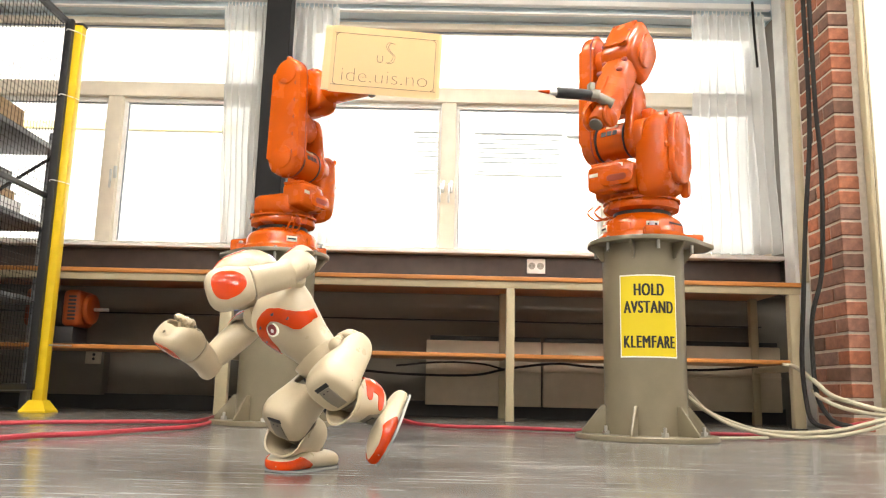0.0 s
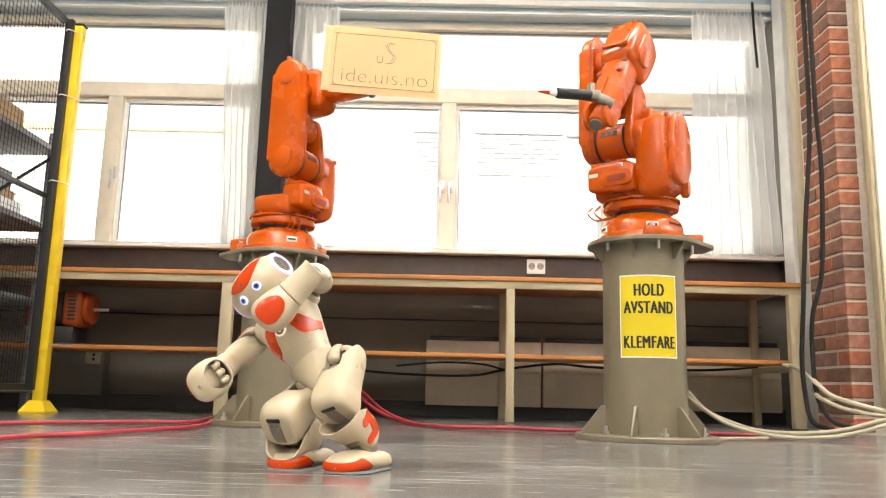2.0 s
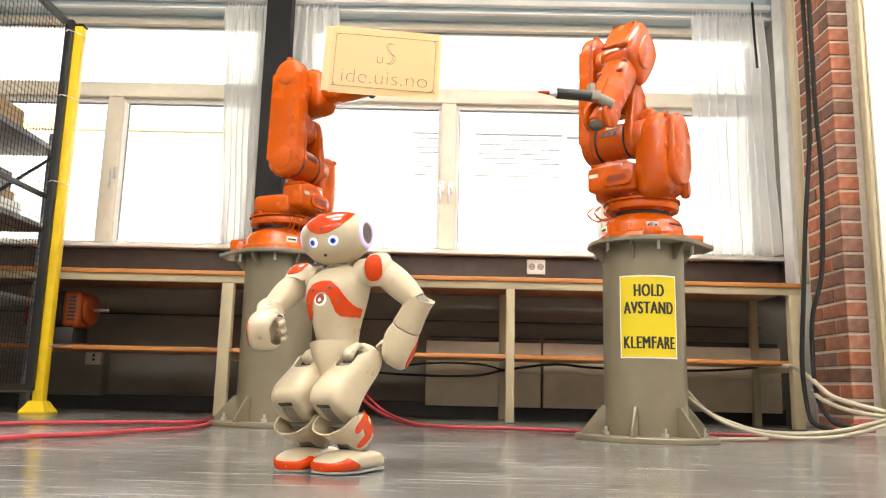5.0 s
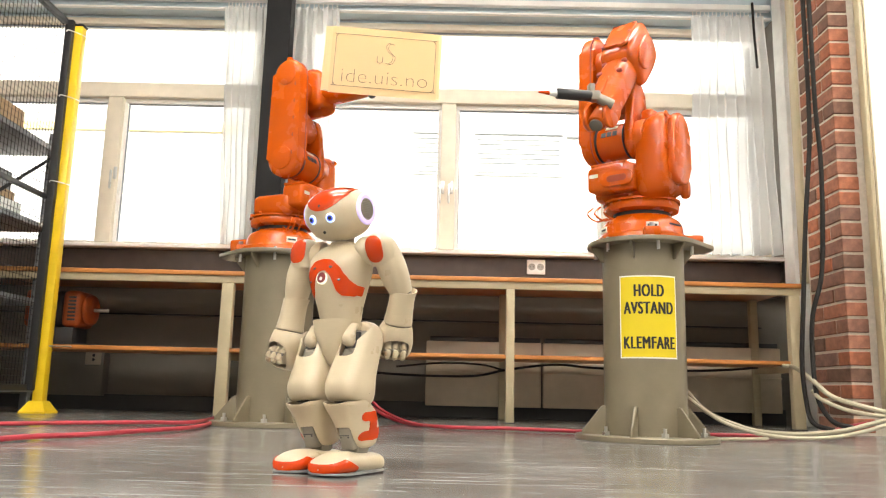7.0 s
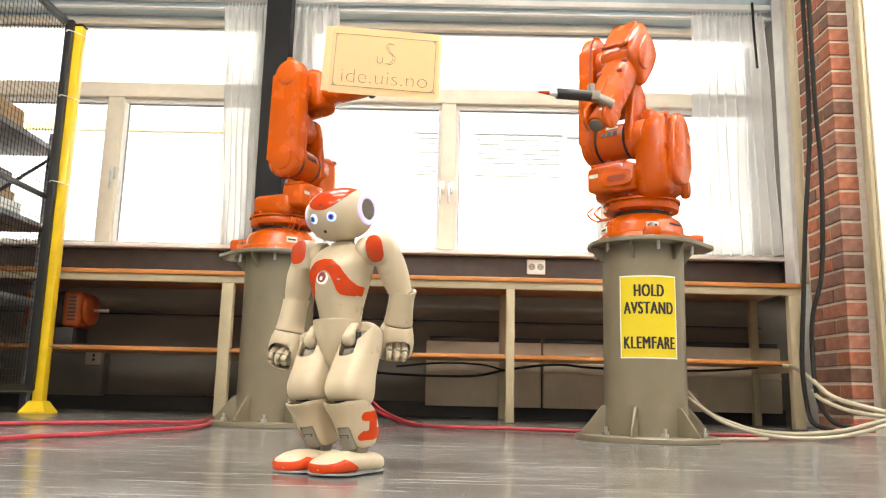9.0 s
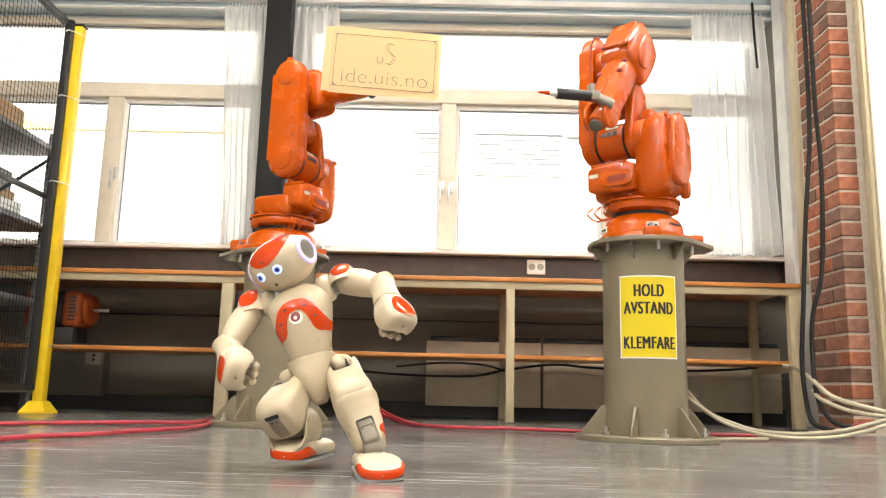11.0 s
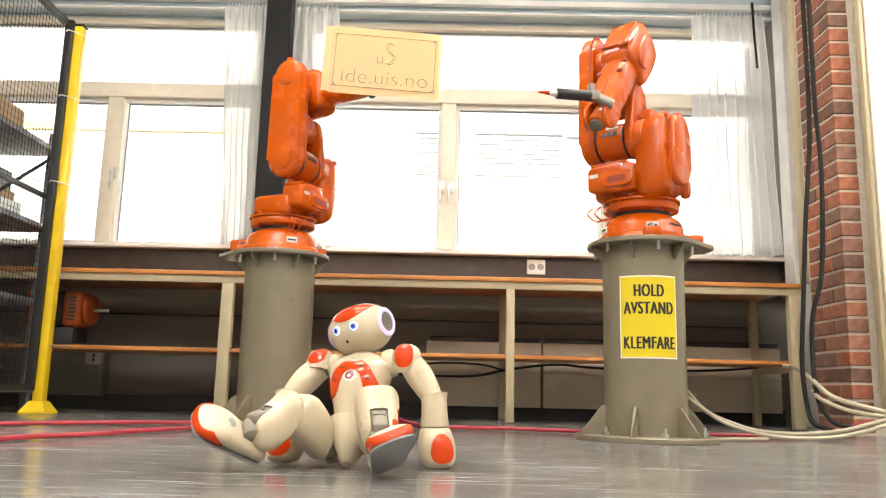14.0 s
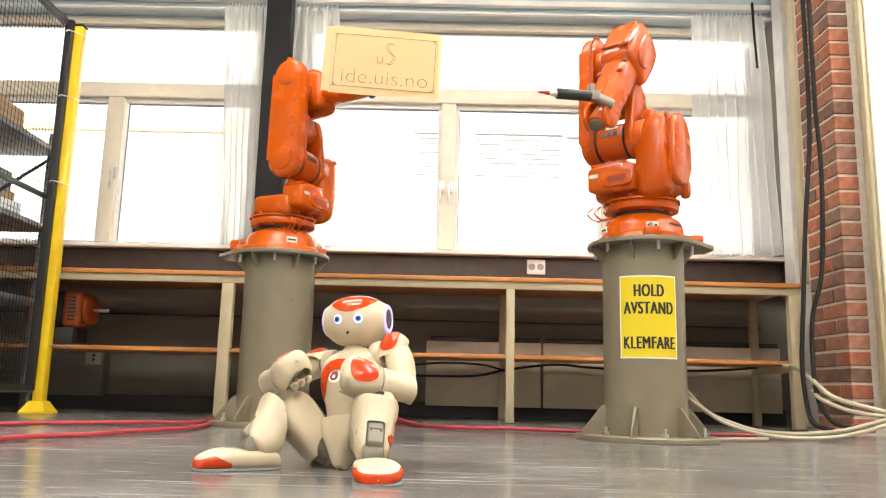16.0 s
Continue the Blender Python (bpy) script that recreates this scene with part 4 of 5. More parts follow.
# ---------------------------------------------------------------- cables
def cable(name, points, r, mat, label):
    c = thing(name, Matrix(), label, "cable", "floor cables")
    part("jacket", tube(points, r, 8), mat, c)


cable("red_cable", [(-1.54, 2.71, 0.012), (-1.39, 2.89, 0.012), (-1.16, 3.08, 0.012), (-1.00, 3.18, 0.012), (-1.05, 3.67, 0.012), (-1.08, 3.90, 0.020)], 0.0075, RED_CABLE, "red cable lying on the floor by the bench")
cable("red_cable", [(-1.13, 1.99, 0.012), (-1.10, 2.17, 0.012), (-1.02, 2.29, 0.012), (-0.95, 2.54, 0.012), (-0.88, 2.81, 0.012), (-0.95, 3.32, 0.012), (-0.99, 3.60, 0.043), (-0.92, 3.55, 0.107)], 0.0075, RED_CABLE, "red cable rising from the floor into the pedestal")
cable("red_cable", [(-0.58, 3.55, 0.220), (-0.44, 3.70, 0.150), (-0.34, 3.75, 0.069), (-0.21, 3.73, 0.012), (-0.02, 3.31, 0.012), (0.25, 3.30, 0.012), (0.54, 3.21, 0.012), (0.77, 3.15, 0.012), (1.04, 3.19, 0.012), (1.30, 3.22, 0.012), (1.53, 3.40, 0.015), (1.65, 3.45, 0.033), (1.75, 3.45, 0.057), (1.89, 3.40, 0.085)], 0.0075, RED_CABLE, "red cable along the floor behind the pedestal")
cable("red_cable", [(-0.51, 3.60, 0.223), (-0.40, 3.75, 0.146), (-0.29, 3.80, 0.054), (-0.12, 3.47, 0.012), (0.07, 3.31, 0.012), (0.26, 3.35, 0.012)], 0.0065, RED_CABLE, "second red cable along the floor")
cable("cream_cable", [(0.85, 3.02, 0.221), (0.92, 3.10, 0.177), (1.01, 3.15, 0.101), (1.12, 3.15, 0.054), (1.21, 3.12, 0.030), (1.36, 3.10, 0.026), (1.51, 3.10, 0.042), (1.62, 3.10, 0.070), (1.75, 3.10, 0.105)], 0.009, CREAM_CABLE, "thick cream cable looping out of the pedestal")
cable("cream_cable", [(0.85, 3.00, 0.200), (0.91, 3.08, 0.160), (1.04, 3.10, 0.073), (1.16, 3.08, 0.029), (1.29, 3.05, 0.013), (1.44, 3.05, 0.019), (1.57, 3.05, 0.044), (1.72, 3.05, 0.091)], 0.0075, CREAM_CABLE, "thin cream cable looping across the floor")
cable("cream_cable", [(1.71, 4.10, 0.322), (1.75, 4.05, 0.313), (1.63, 3.60, 0.243), (1.66, 3.50, 0.175), (1.73, 3.45, 0.143), (1.80, 3.40, 0.120), (1.92, 3.40, 0.102)], 0.011, CREAM_CABLE, "cream cable sagging from the bench to the board")
cable("cream_cable", [(1.64, 3.62, 0.193), (1.62, 3.50, 0.159), (1.68, 3.45, 0.123), (1.75, 3.40, 0.103), (1.92, 3.40, 0.083)], 0.009, CREAM_CABLE, "thin cream cable beside the brick pillar")
cable("cream_cable", [(0.89, 2.84, 0.012), (1.02, 2.89, 0.012), (1.18, 2.99, 0.012)], 0.006, CREAM_CABLE, "thin cream lead lying on the floor")
cable("black_cable", [(1.70, 3.62, 2.125), (1.70, 3.62, 1.816), (1.70, 3.62, 1.586), (1.69, 3.62, 1.332), (1.65, 3.62, 0.949), (1.62, 3.62, 0.579), (1.60, 3.62, 0.323), (1.60, 3.60, 0.148), (1.58, 3.50, 0.058), (1.62, 3.40, 0.030)], 0.0105, BLACK_CABLE, "thick black cable hanging in front of the bricks")
cable("black_cable", [(1.72, 3.60, 2.115), (1.72, 3.60, 1.778), (1.72, 3.60, 1.522), (1.73, 3.60, 1.244), (1.72, 3.60, 0.946), (1.70, 3.60, 0.708), (1.65, 3.60, 0.526), (1.64, 3.60, 0.323), (1.63, 3.55, 0.161), (1.64, 3.45, 0.068), (1.70, 3.40, 0.044)], 0.0105, BLACK_CABLE, "black cable bending away towards the floor")
cable("black_cable", [(1.87, 4.66, 2.607), (1.87, 4.65, 2.393), (1.88, 4.65, 2.169)], 0.008, BLACK_CABLE, "short black blind cord hanging by the curtain")
cable("black_cable", [(-0.74, 4.50, 0.300), (-0.48, 4.50, 0.255), (-0.16, 4.50, 0.238), (0.15, 4.50, 0.242), (0.34, 4.50, 0.281), (0.60, 4.50, 0.315), (0.79, 4.50, 0.303), (0.98, 4.50, 0.298), (1.36, 4.50, 0.298), (1.58, 4.50, 0.309), (1.74, 4.50, 0.325)], 0.007, BLACK_CABLE, "black lead slung loosely under the shelf")
cable("black_cable", [(-0.29, 4.55, 0.286), (-0.04, 4.55, 0.311), (0.19, 4.55, 0.307), (0.32, 4.55, 0.278)], 0.006, BLACK_CABLE, "dark lead under the shelf")


# ---------------------------------------------------------------- outside
# Ground is never in view; kept pale to bounce light into the curtains.
structure("ground", span(-400, 400, 5.4, 900, -0.6, -0.5), GROUND, "unseen yard ground, kept pale to bounce light at the curtains", "ground")


def facade():
    f = thing("facade_building", pose(0, 15, -0.5), "pale rendered building across the yard with blinds down", "building")
    part("wall", span(-22, 22, 0, 0.4, 0, 9.0, 0.02), FACADE, f)
    part("band", span(-22, -4.2, -0.06, -0.003, 5.56, 5.7), YELLOW_BAND, f, "yellow horizontal band")
    part("plinth", span(-22, 22, -0.08, -0.003, 0, 0.5), FACADE, f)
    for x, w in ((-10.2, 1.7), (-0.35, 0.85), (1.3, 1.75), (6.4, 1.7)):
        z = 4.8
        fr = part("window", span(x - w / 2, x + w / 2, -0.05, -0.003, z, z + 0.95, 0.01), FACADE, f)
        part("blind_box", span(x - w / 2, x + w / 2, -0.1, -0.052, z + 0.82, z + 0.95, 0.01), SHUTTER, fr, "grey blind box")
        for k in range(8):
            part("slat", span(x - w / 2 + 0.06, x + w / 2 - 0.06, -0.08, -0.052, z + 0.05 + k * 0.095, z + 0.085 + k * 0.095), SHUTTER, fr)
    # Pale grey slab that stands in for a reflection.
    part("pale_reflection", span(2.25, 2.75, -0.09, -0.003, 5.6, 7.3, 0.02), SHUTTER, f, "pale reflection, built as a grey slab on the wall")
    part("parapet", span(-22, 22, -0.1, 0.5, 9.0, 9.2, 0.02), SHUTTER, f)


facade()

# ---------------------------------------------------------------- bricks
def bricks():
    """Front face one half brick wide, side face of stretchers and halves, course by course."""
    def unit(sx, sy, sz):
        bm = box((sx, sy, sz), (0, 0, 0), 0.003, 1)
        me = bpy.data.meshes.new("brick")
        bm.to_mesh(me)
        bm.free()
        me.materials.append(BRICK)
        return me

    h, gap = 0.063, 0.013
    corner_long, corner_half, stretch = unit(0.1, 0.228, h), unit(0.1, 0.108, h), unit(0.03, 0.228, h)
    fill = unit(0.03, 0.108, h)
    rnd = random.Random(4)
    z = 0.012
    k = 0
    while z + h < 3.2:
        y = 3.7
        row = [(corner_long, 0.228), (fill, 0.108)] if k % 2 else [(corner_half, 0.108), (stretch, 0.228)]
        for n, (me, ln) in enumerate(row):
            ob = new("brick", me)
            ob.parent = pillar
            ob.location = ((1.855 + 0.05) if n == 0 else 1.855 + 0.015, y + ln / 2 + rnd.uniform(-0.001, 0.001), z + h / 2)
            ob.location.x += rnd.uniform(-0.0015, 0.0015)
            ob.rotation_euler = (rnd.uniform(-0.006, 0.006), rnd.uniform(-0.006, 0.006), rnd.uniform(-0.006, 0.006))
            y += ln + gap
        z += h + gap
        k += 1


bricks()



# ---------------------------------------------------------------- the little walking robot
robot = thing("humanoid_robot", pose(-0.23, 1.6, 0), "small cream and red humanoid robot dancing on the floor", "humanoid robot")
LINKS = {}


def shell(name, body, keep, mat, parent, label="", thick=0.0035, nu=110, nv=64, s0=0.0, s1=1.0):
    """A hollow moulded shell: the part of a body where keep(point) holds, with a wall thickness."""
    ob = part(name, body.patch(keep, 0.0006, nu, nv, s0, s1), mat, parent, label)
    sol = ob.modifiers.new("thickness", "SOLIDIFY")
    sol.thickness, sol.offset = thick, -1
    return ob


def near(points, widths, y, z):
    """True inside a band of varying width along a broken line."""
    for (y0, z0), (y1, z1), w0, w1 in zip(points, points[1:], widths, widths[1:]):
        dy, dz = y1 - y0, z1 - z0
        t = max(0.0, min(1.0, ((y - y0) * dy + (z - z0) * dz) / max(1e-9, dy * dy + dz * dz)))
        if math.hypot(y - y0 - t * dy, z - z0 - t * dz) < w0 + (w1 - w0) * t:
            return True
    return False


def torso():
    b = Body([(-0.066, 0, 0, 0.015, 0.02), (-0.062, 0, 0, 0.032, 0.038), (-0.04, 0, 0, 0.036, 0.042), (-0.01, 0.004, 0, 0.042, 0.047), (0.025, 0.008, 0, 0.051, 0.057),
              (0.06, 0.008, 0, 0.055, 0.065), (0.085, 0.004, 0, 0.05, 0.066), (0.103, 0, 0, 0.04, 0.055), (0.113, 0, 0, 0.027, 0.036), (0.117, 0, 0, 0.012, 0.018)], "z", 2.35)
    bm = b.mesh(44, 40)
    for s in (-1, 1):
        rod((0, s * 0.045, 0.098), (0, s * 0.076, 0.1), 0.03, 24, 0.01, bm)
    t = part("torso", bm, SHELL, robot, "cream plastic chest shell")

    band = [(0.0, 0.029, 0.011), (0.016, 0.026, 0.0115), (0.029, 0.013, 0.0125), (0.037, -0.005, 0.0135), (0.042, -0.0175, 0.0155)]

    def plate(p):
        if p.x < 0.0:
            return False
        y, z = abs(p.y), p.z - 0.035
        for (y0, z0, w0), (y1, z1, w1) in zip(band, band[1:]):
            dy, dz = y1 - y0, z1 - z0
            t = max(0.0, min(1.0, ((y - y0) * dy + (z - z0) * dz) / (dy * dy + dz * dz)))
            if math.hypot(y - y0 - t * dy, z - z0 - t * dz) < w0 + (w1 - w0) * t:
                return True
        return False

    part("chest_plate", b.patch(plate, 0.0022, 170, 90, 0.2, 0.95), RED, t, "glossy red chest plate")
    f = b.front(0.0, 0.038)
    part("button_ring", disc(0.0135, 0.004, f + Vector((0.0012, 0, 0)), (1, 0, 0.06), n=28), RING_GLOW, t, "glowing chest button ring")
    part("button", disc(0.0105, 0.004, f + Vector((0.0022, 0, 0)), (1, 0, 0.06), n=24, dome=0.0008), material("dark_red_button", (0.22, 0.03, 0.03), 0.3), t, "dark red chest button")
    part("button_mark", disc(0.0038, 0.002, f + Vector((0.0036, 0, -0.0022)), (1, 0, 0.06), n=12), WHITE, t, "pale mark on the button")
    for y, z in ((-0.02, 0.06), (0.02, 0.06), (-0.036, 0.032), (0.036, 0.032)):
        p = b.front(y, z)
        part("sensor", disc(0.004, 0.002, p + Vector((0.0024, 0, 0)), (1, y * 12, 0.3), n=12), DARK, t, "small dark sensor hole")
    part("neck", rod((0, 0, 0.105), (0, 0, 0.142), 0.019, 20, 0.003), JOINT, t, "grey neck joint")
    part("collar", turned([(0.028, 0.11), (0.031, 0.112), (0.03, 0.118), (0.022, 0.12)], 28), SHELL, t)
    p = Body([(-0.136, 0.004, 0, 0.004, 0.004), (-0.131, 0.005, 0, 0.015, 0.013), (-0.112, 0.006, 0, 0.027, 0.022), (-0.09, 0.006, 0, 0.036, 0.033), (-0.068, 0.005, 0, 0.042, 0.044), (-0.048, 0.004, 0, 0.046, 0.0505), (-0.043, 0.004, 0, 0.0465, 0.051)], "z", 2.4)
    shell("pelvis", p, lambda q: q.z < -0.046 + 0.12 * q.x and not (abs(q.y) > 0.03 and q.z < -0.062 and abs(q.x) < 0.02), SHELL, t, "cream hip shell with a flared rim", 0.003)
    part("hip_core", Body([(-0.13, 0.004, 0, 0.006, 0.006), (-0.11, 0.002, 0, 0.02, 0.018), (-0.07, 0, 0, 0.034, 0.038), (-0.05, 0, 0, 0.036, 0.042)], "z", 2.4).mesh(24, 10), JOINT, t, "grey inner hip body")
    for s in (-1, 1):
        guard = slab(stadium((0.0, -0.004), (0.0, 0.004), 0.03, 0.032, 16), 0.03, 0.008, pose(-0.022, s * 0.05, -0.078) @ Matrix.Rotation(radians(90), 4, "Y") @ Matrix.Rotation(radians(90), 4, "Z"), 3)
        part("hip_guard", guard, SHELL, t, "rounded cream guard behind the hip")
        part("hip_actuator", rod((-0.012, s * 0.02, -0.078), (-0.012, s * 0.05, -0.085), 0.024, 20, 0.005), JOINT, t, "grey hip joint")
        part("shoulder_joint", rod((0, s * 0.07, 0.1), (0, s * 0.082, 0.1), 0.021, 20, 0.003), JOINT, t, "grey shoulder joint")
    LINKS["torso"] = t


def head():
    b = Body([(-0.0685, 0.0, 0.058, 0.026, 0.026), (-0.067, 0.0, 0.058, 0.031, 0.031), (-0.06, 0.001, 0.057, 0.037, 0.036), (-0.042, 0.003, 0.055, 0.05, 0.047), (-0.018, 0.005, 0.055, 0.057, 0.053), (0.018, 0.005, 0.055, 0.057, 0.053),
              (0.042, 0.003, 0.055, 0.05, 0.047), (0.06, 0.001, 0.057, 0.037, 0.036), (0.067, 0.0, 0.058, 0.031, 0.031), (0.0685, 0.0, 0.058, 0.026, 0.026)], "y", 2.15)
    h = part("head", b.mesh(48, 48), SHELL, robot, "rounded cream plastic head")

    def cap(p):
        lo = 0.0715 + 9.0 * p.y * p.y if p.x > 0.0 else 0.0715 + 13 * p.y * p.y - 0.1 * p.x
        return p.z > lo and abs(p.y) < 0.05 - 0.25 * max(0.0, -p.x - 0.01)

    part("head_cap", b.patch(cap, 0.0018, 170, 110), RED, h, "glossy red head cap")
    for y in (-0.0215, 0.0215):
        f = b.front(y, 0.055)
        way = Vector((1, y * 12, 0.02)).normalized()
        e = part("eye", disc(0.0098, 0.006, f + way * 0.001, way, n=28, dome=0.002), EYE_GLOW, h, "glowing pale blue eye")
        part("iris", disc(0.0062, 0.004, f + way * 0.0032, way, n=20), EYE_BLUE, e, "blue light ring")
        part("pupil", disc(0.004, 0.004, f + way * 0.0038, way, n=16), DARK, e, "dark pupil")
    for y, z, r in ((0.0, 0.029, 0.0032), (0.0, 0.081, 0.003)):
        f = b.front(y, z)
        way = Vector((1, 0, -0.5 if z < 0.05 else 0.5)).normalized()
        part("camera_hole", disc(r, 0.003, f + way * 0.002, way, n=12), DARK, h, "small black camera opening")
    for s in (-1, 1):
        e = part("ear_ring", turned([(0.0225, 0.0), (0.0225, 0.0035), (0.029, 0.0035), (0.0315, 0.0015), (0.032, -0.002), (0.0225, -0.002)], 40, Matrix.Translation((0, s * 0.0672, 0.058)) @ Vector((0, s, 0)).to_track_quat("Z", "Y").to_matrix().to_4x4()), EAR_GLOW, h, "pale violet glowing ear ring")
        part("ear_grille", disc(0.0222, 0.004, (0, s * 0.0692, 0.058), (0, s, 0), n=32), JOINT, e, "grey ear grille")
        bm = bmesh.new()
        for i in range(-4, 5):
            for k in range(-4, 5):
                x, z = (i + 0.5 * (k % 2)) * 0.0048, k * 0.0044
                if x * x + z * z < 0.0195 ** 2:
                    disc(0.0016, 0.001, (x, s * 0.0698, 0.058 + z), (0, s, 0), bm, 6)
        part("ear_hole", bm, DARK, e, "rows of dark speaker holes")
    LINKS["head"] = h


def arm(side, s):
    """s: 1 on its left, -1 on its right. Each link runs along its own x."""
    # the shoulder cap turns with the arm's swing
    e = Body([(-0.036, 0, 0, 0.004, 0.004), (-0.034, s * 0.001, 0.002, 0.014, 0.017), (-0.027, s * 0.002, 0.002, 0.023, 0.027), (-0.012, s * 0.003, 0.002, 0.029, 0.0325), (0.008, s * 0.003, 0.001, 0.0305, 0.033), (0.028, s * 0.003, -0.001, 0.029, 0.031)], "x", 2.5)
    sh = shell("shoulder_cap", e, lambda p: p.z - 0.35 * p.x > 0.009, SHELL, robot, "cream shoulder cap")
    part("shoulder_plate", e.patch(lambda p: p.z - 0.35 * p.x > 0.013 and (abs(p.x + 0.007) / 0.025) ** 2.6 + (abs(p.y * s - 0.003) / 0.0195) ** 2.6 < 1, 0.0022, 150, 80), RED, sh, "glossy red shoulder plate")
    part("shoulder_axle", rod((0, -0.024 * s, 0), (0, 0.02 * s, 0), 0.019, 20, 0.004), JOINT, sh, "grey shoulder axle")
    LINKS[side + "_shoulder"] = sh
    u = Body([(-0.018, s * 0.004, 0, 0.012, 0.014), (-0.012, s * 0.004, 0, 0.022, 0.024), (0.01, s * 0.007, 0.001, 0.0265, 0.0275), (0.04, s * 0.011, 0.002, 0.0285, 0.0285), (0.07, s * 0.0135, 0.001, 0.026, 0.0265), (0.09, s * 0.0145, 0, 0.0225, 0.0235), (0.096, s * 0.015, 0, 0.021, 0.022), (0.097, s * 0.015, 0, 0.012, 0.012)], "x", 2.2)
    up = part("upper_arm", u.mesh(36, 30), SHELL, robot, "cream upper arm shell")
    part("elbow_seam", rod((0.0945, s * 0.015, 0), (0.0985, s * 0.015, 0), 0.0195, 24, 0.001), DARK, up, "dark elbow seam")
    part("elbow_ball", turned([(0.004, -0.0205), (0.012, -0.018), (0.0185, -0.0105), (0.0205, 0), (0.0185, 0.0105), (0.012, 0.018), (0.004, 0.0205)], 24, Matrix.Translation((0.105, s * 0.015, 0))), JOINT, up, "grey elbow joint")
    LINKS[side + "_upper_arm"] = up
    # forearm: an open cup whose rim runs higher on the outside
    f = Body([(-0.032, s * 0.003, 0, 0.0275, 0.0275), (-0.02, s * 0.002, 0, 0.0262, 0.0265), (-0.004, 0, 0, 0.025, 0.0255), (0.02, 0, 0, 0.0255, 0.026), (0.04, 0, 0, 0.027, 0.0275), (0.052, 0, -0.001, 0.0285, 0.029), (0.0545, 0, -0.001, 0.0265, 0.027)], "x", 2.3)
    fo = shell("forearm", f, lambda p: p.x > -0.014 - 0.12 * p.y * s, SHELL, robot, "cream forearm shell with an open elbow rim", 0.0028)
    part("elbow_cup", turned([(0.02, -0.006), (0.0225, 0.0), (0.0225, 0.05)], 24, Matrix.Rotation(radians(90), 4, "Y")), JOINT, fo, "grey elbow opening")
    part("wrist_ring", rod((0.0535, 0, -0.001), (0.0575, 0, -0.001), 0.0255, 28, 0.001), JOINT, fo, "grey wrist seam")
    for k in (-1, 1):
        part("screw", disc(0.0022, 0.002, (0.02, k * 0.0257, 0), (0, k, 0), n=10), DARK, fo)
    LINKS[side + "_forearm"] = fo
    # gripper: a wide mitten shell, open on the palm
    h = Body([(0.0008, 0, 0, 0.0255, 0.0265), (0.003, 0, 0, 0.0285, 0.029), (0.02, s * 0.001, -0.001, 0.0325, 0.0345), (0.04, s * 0.003, -0.001, 0.034, 0.0375), (0.06, s * 0.006, -0.001, 0.0315, 0.036), (0.072, s * 0.01, -0.001, 0.025, 0.029), (0.078, s * 0.013, -0.001, 0.015, 0.018), (0.0795, s * 0.014, -0.001, 0.003, 0.004)], "x", 2.6)

    def closed(p):
        return (abs(p.x - 0.052) / 0.026) ** 2.6 + (abs(p.z + 0.001) / 0.028) ** 2.6 > 1 or p.y * s > -0.004

    ha = shell("fist", h, closed, SHELL, robot, "cream gripper shell open on the palm", 0.004)
    part("back_plate", h.patch(lambda p: p.y * s > 0.004 and (abs(p.x - 0.042) / 0.029) ** 2.4 + (abs(p.z + 0.001) / (0.0235 + 0.16 * (p.x - 0.042))) ** 2.4 < 1, 0.0018, 130, 60), RED, ha, "glossy red back plate")
    part("palm", Body([(0.012, s * 0.004, -0.001, 0.02, 0.024), (0.04, s * 0.008, -0.001, 0.021, 0.028), (0.068, s * 0.012, -0.001, 0.014, 0.022)], "x", 2.6).mesh(24, 8), SHELL, ha, "recessed cream palm")
    for z in (-0.017, -0.001, 0.015):
        bm = bmesh.new()
        a = Vector((0.036, -s * 0.012, z))
        for d, r in (((0.012, -s * 0.015), 0.0066), ((0.013, -s * 0.004), 0.0062), ((0.006, s * 0.009), 0.0056)):
            b2 = a + Vector((d[0], d[1], 0))
            rod(a, b2, r, 12, 0.0025, bm)
            a = b2
        part("finger", bm, SHELL, ha, "jointed cream finger")
        part("knuckle", rod((0.049, -s * 0.0275, z - 0.007), (0.049, -s * 0.0275, z + 0.007), 0.0032, 10), JOINT, ha, "grey knuckle pin")
    LINKS[side + "_fist"] = ha


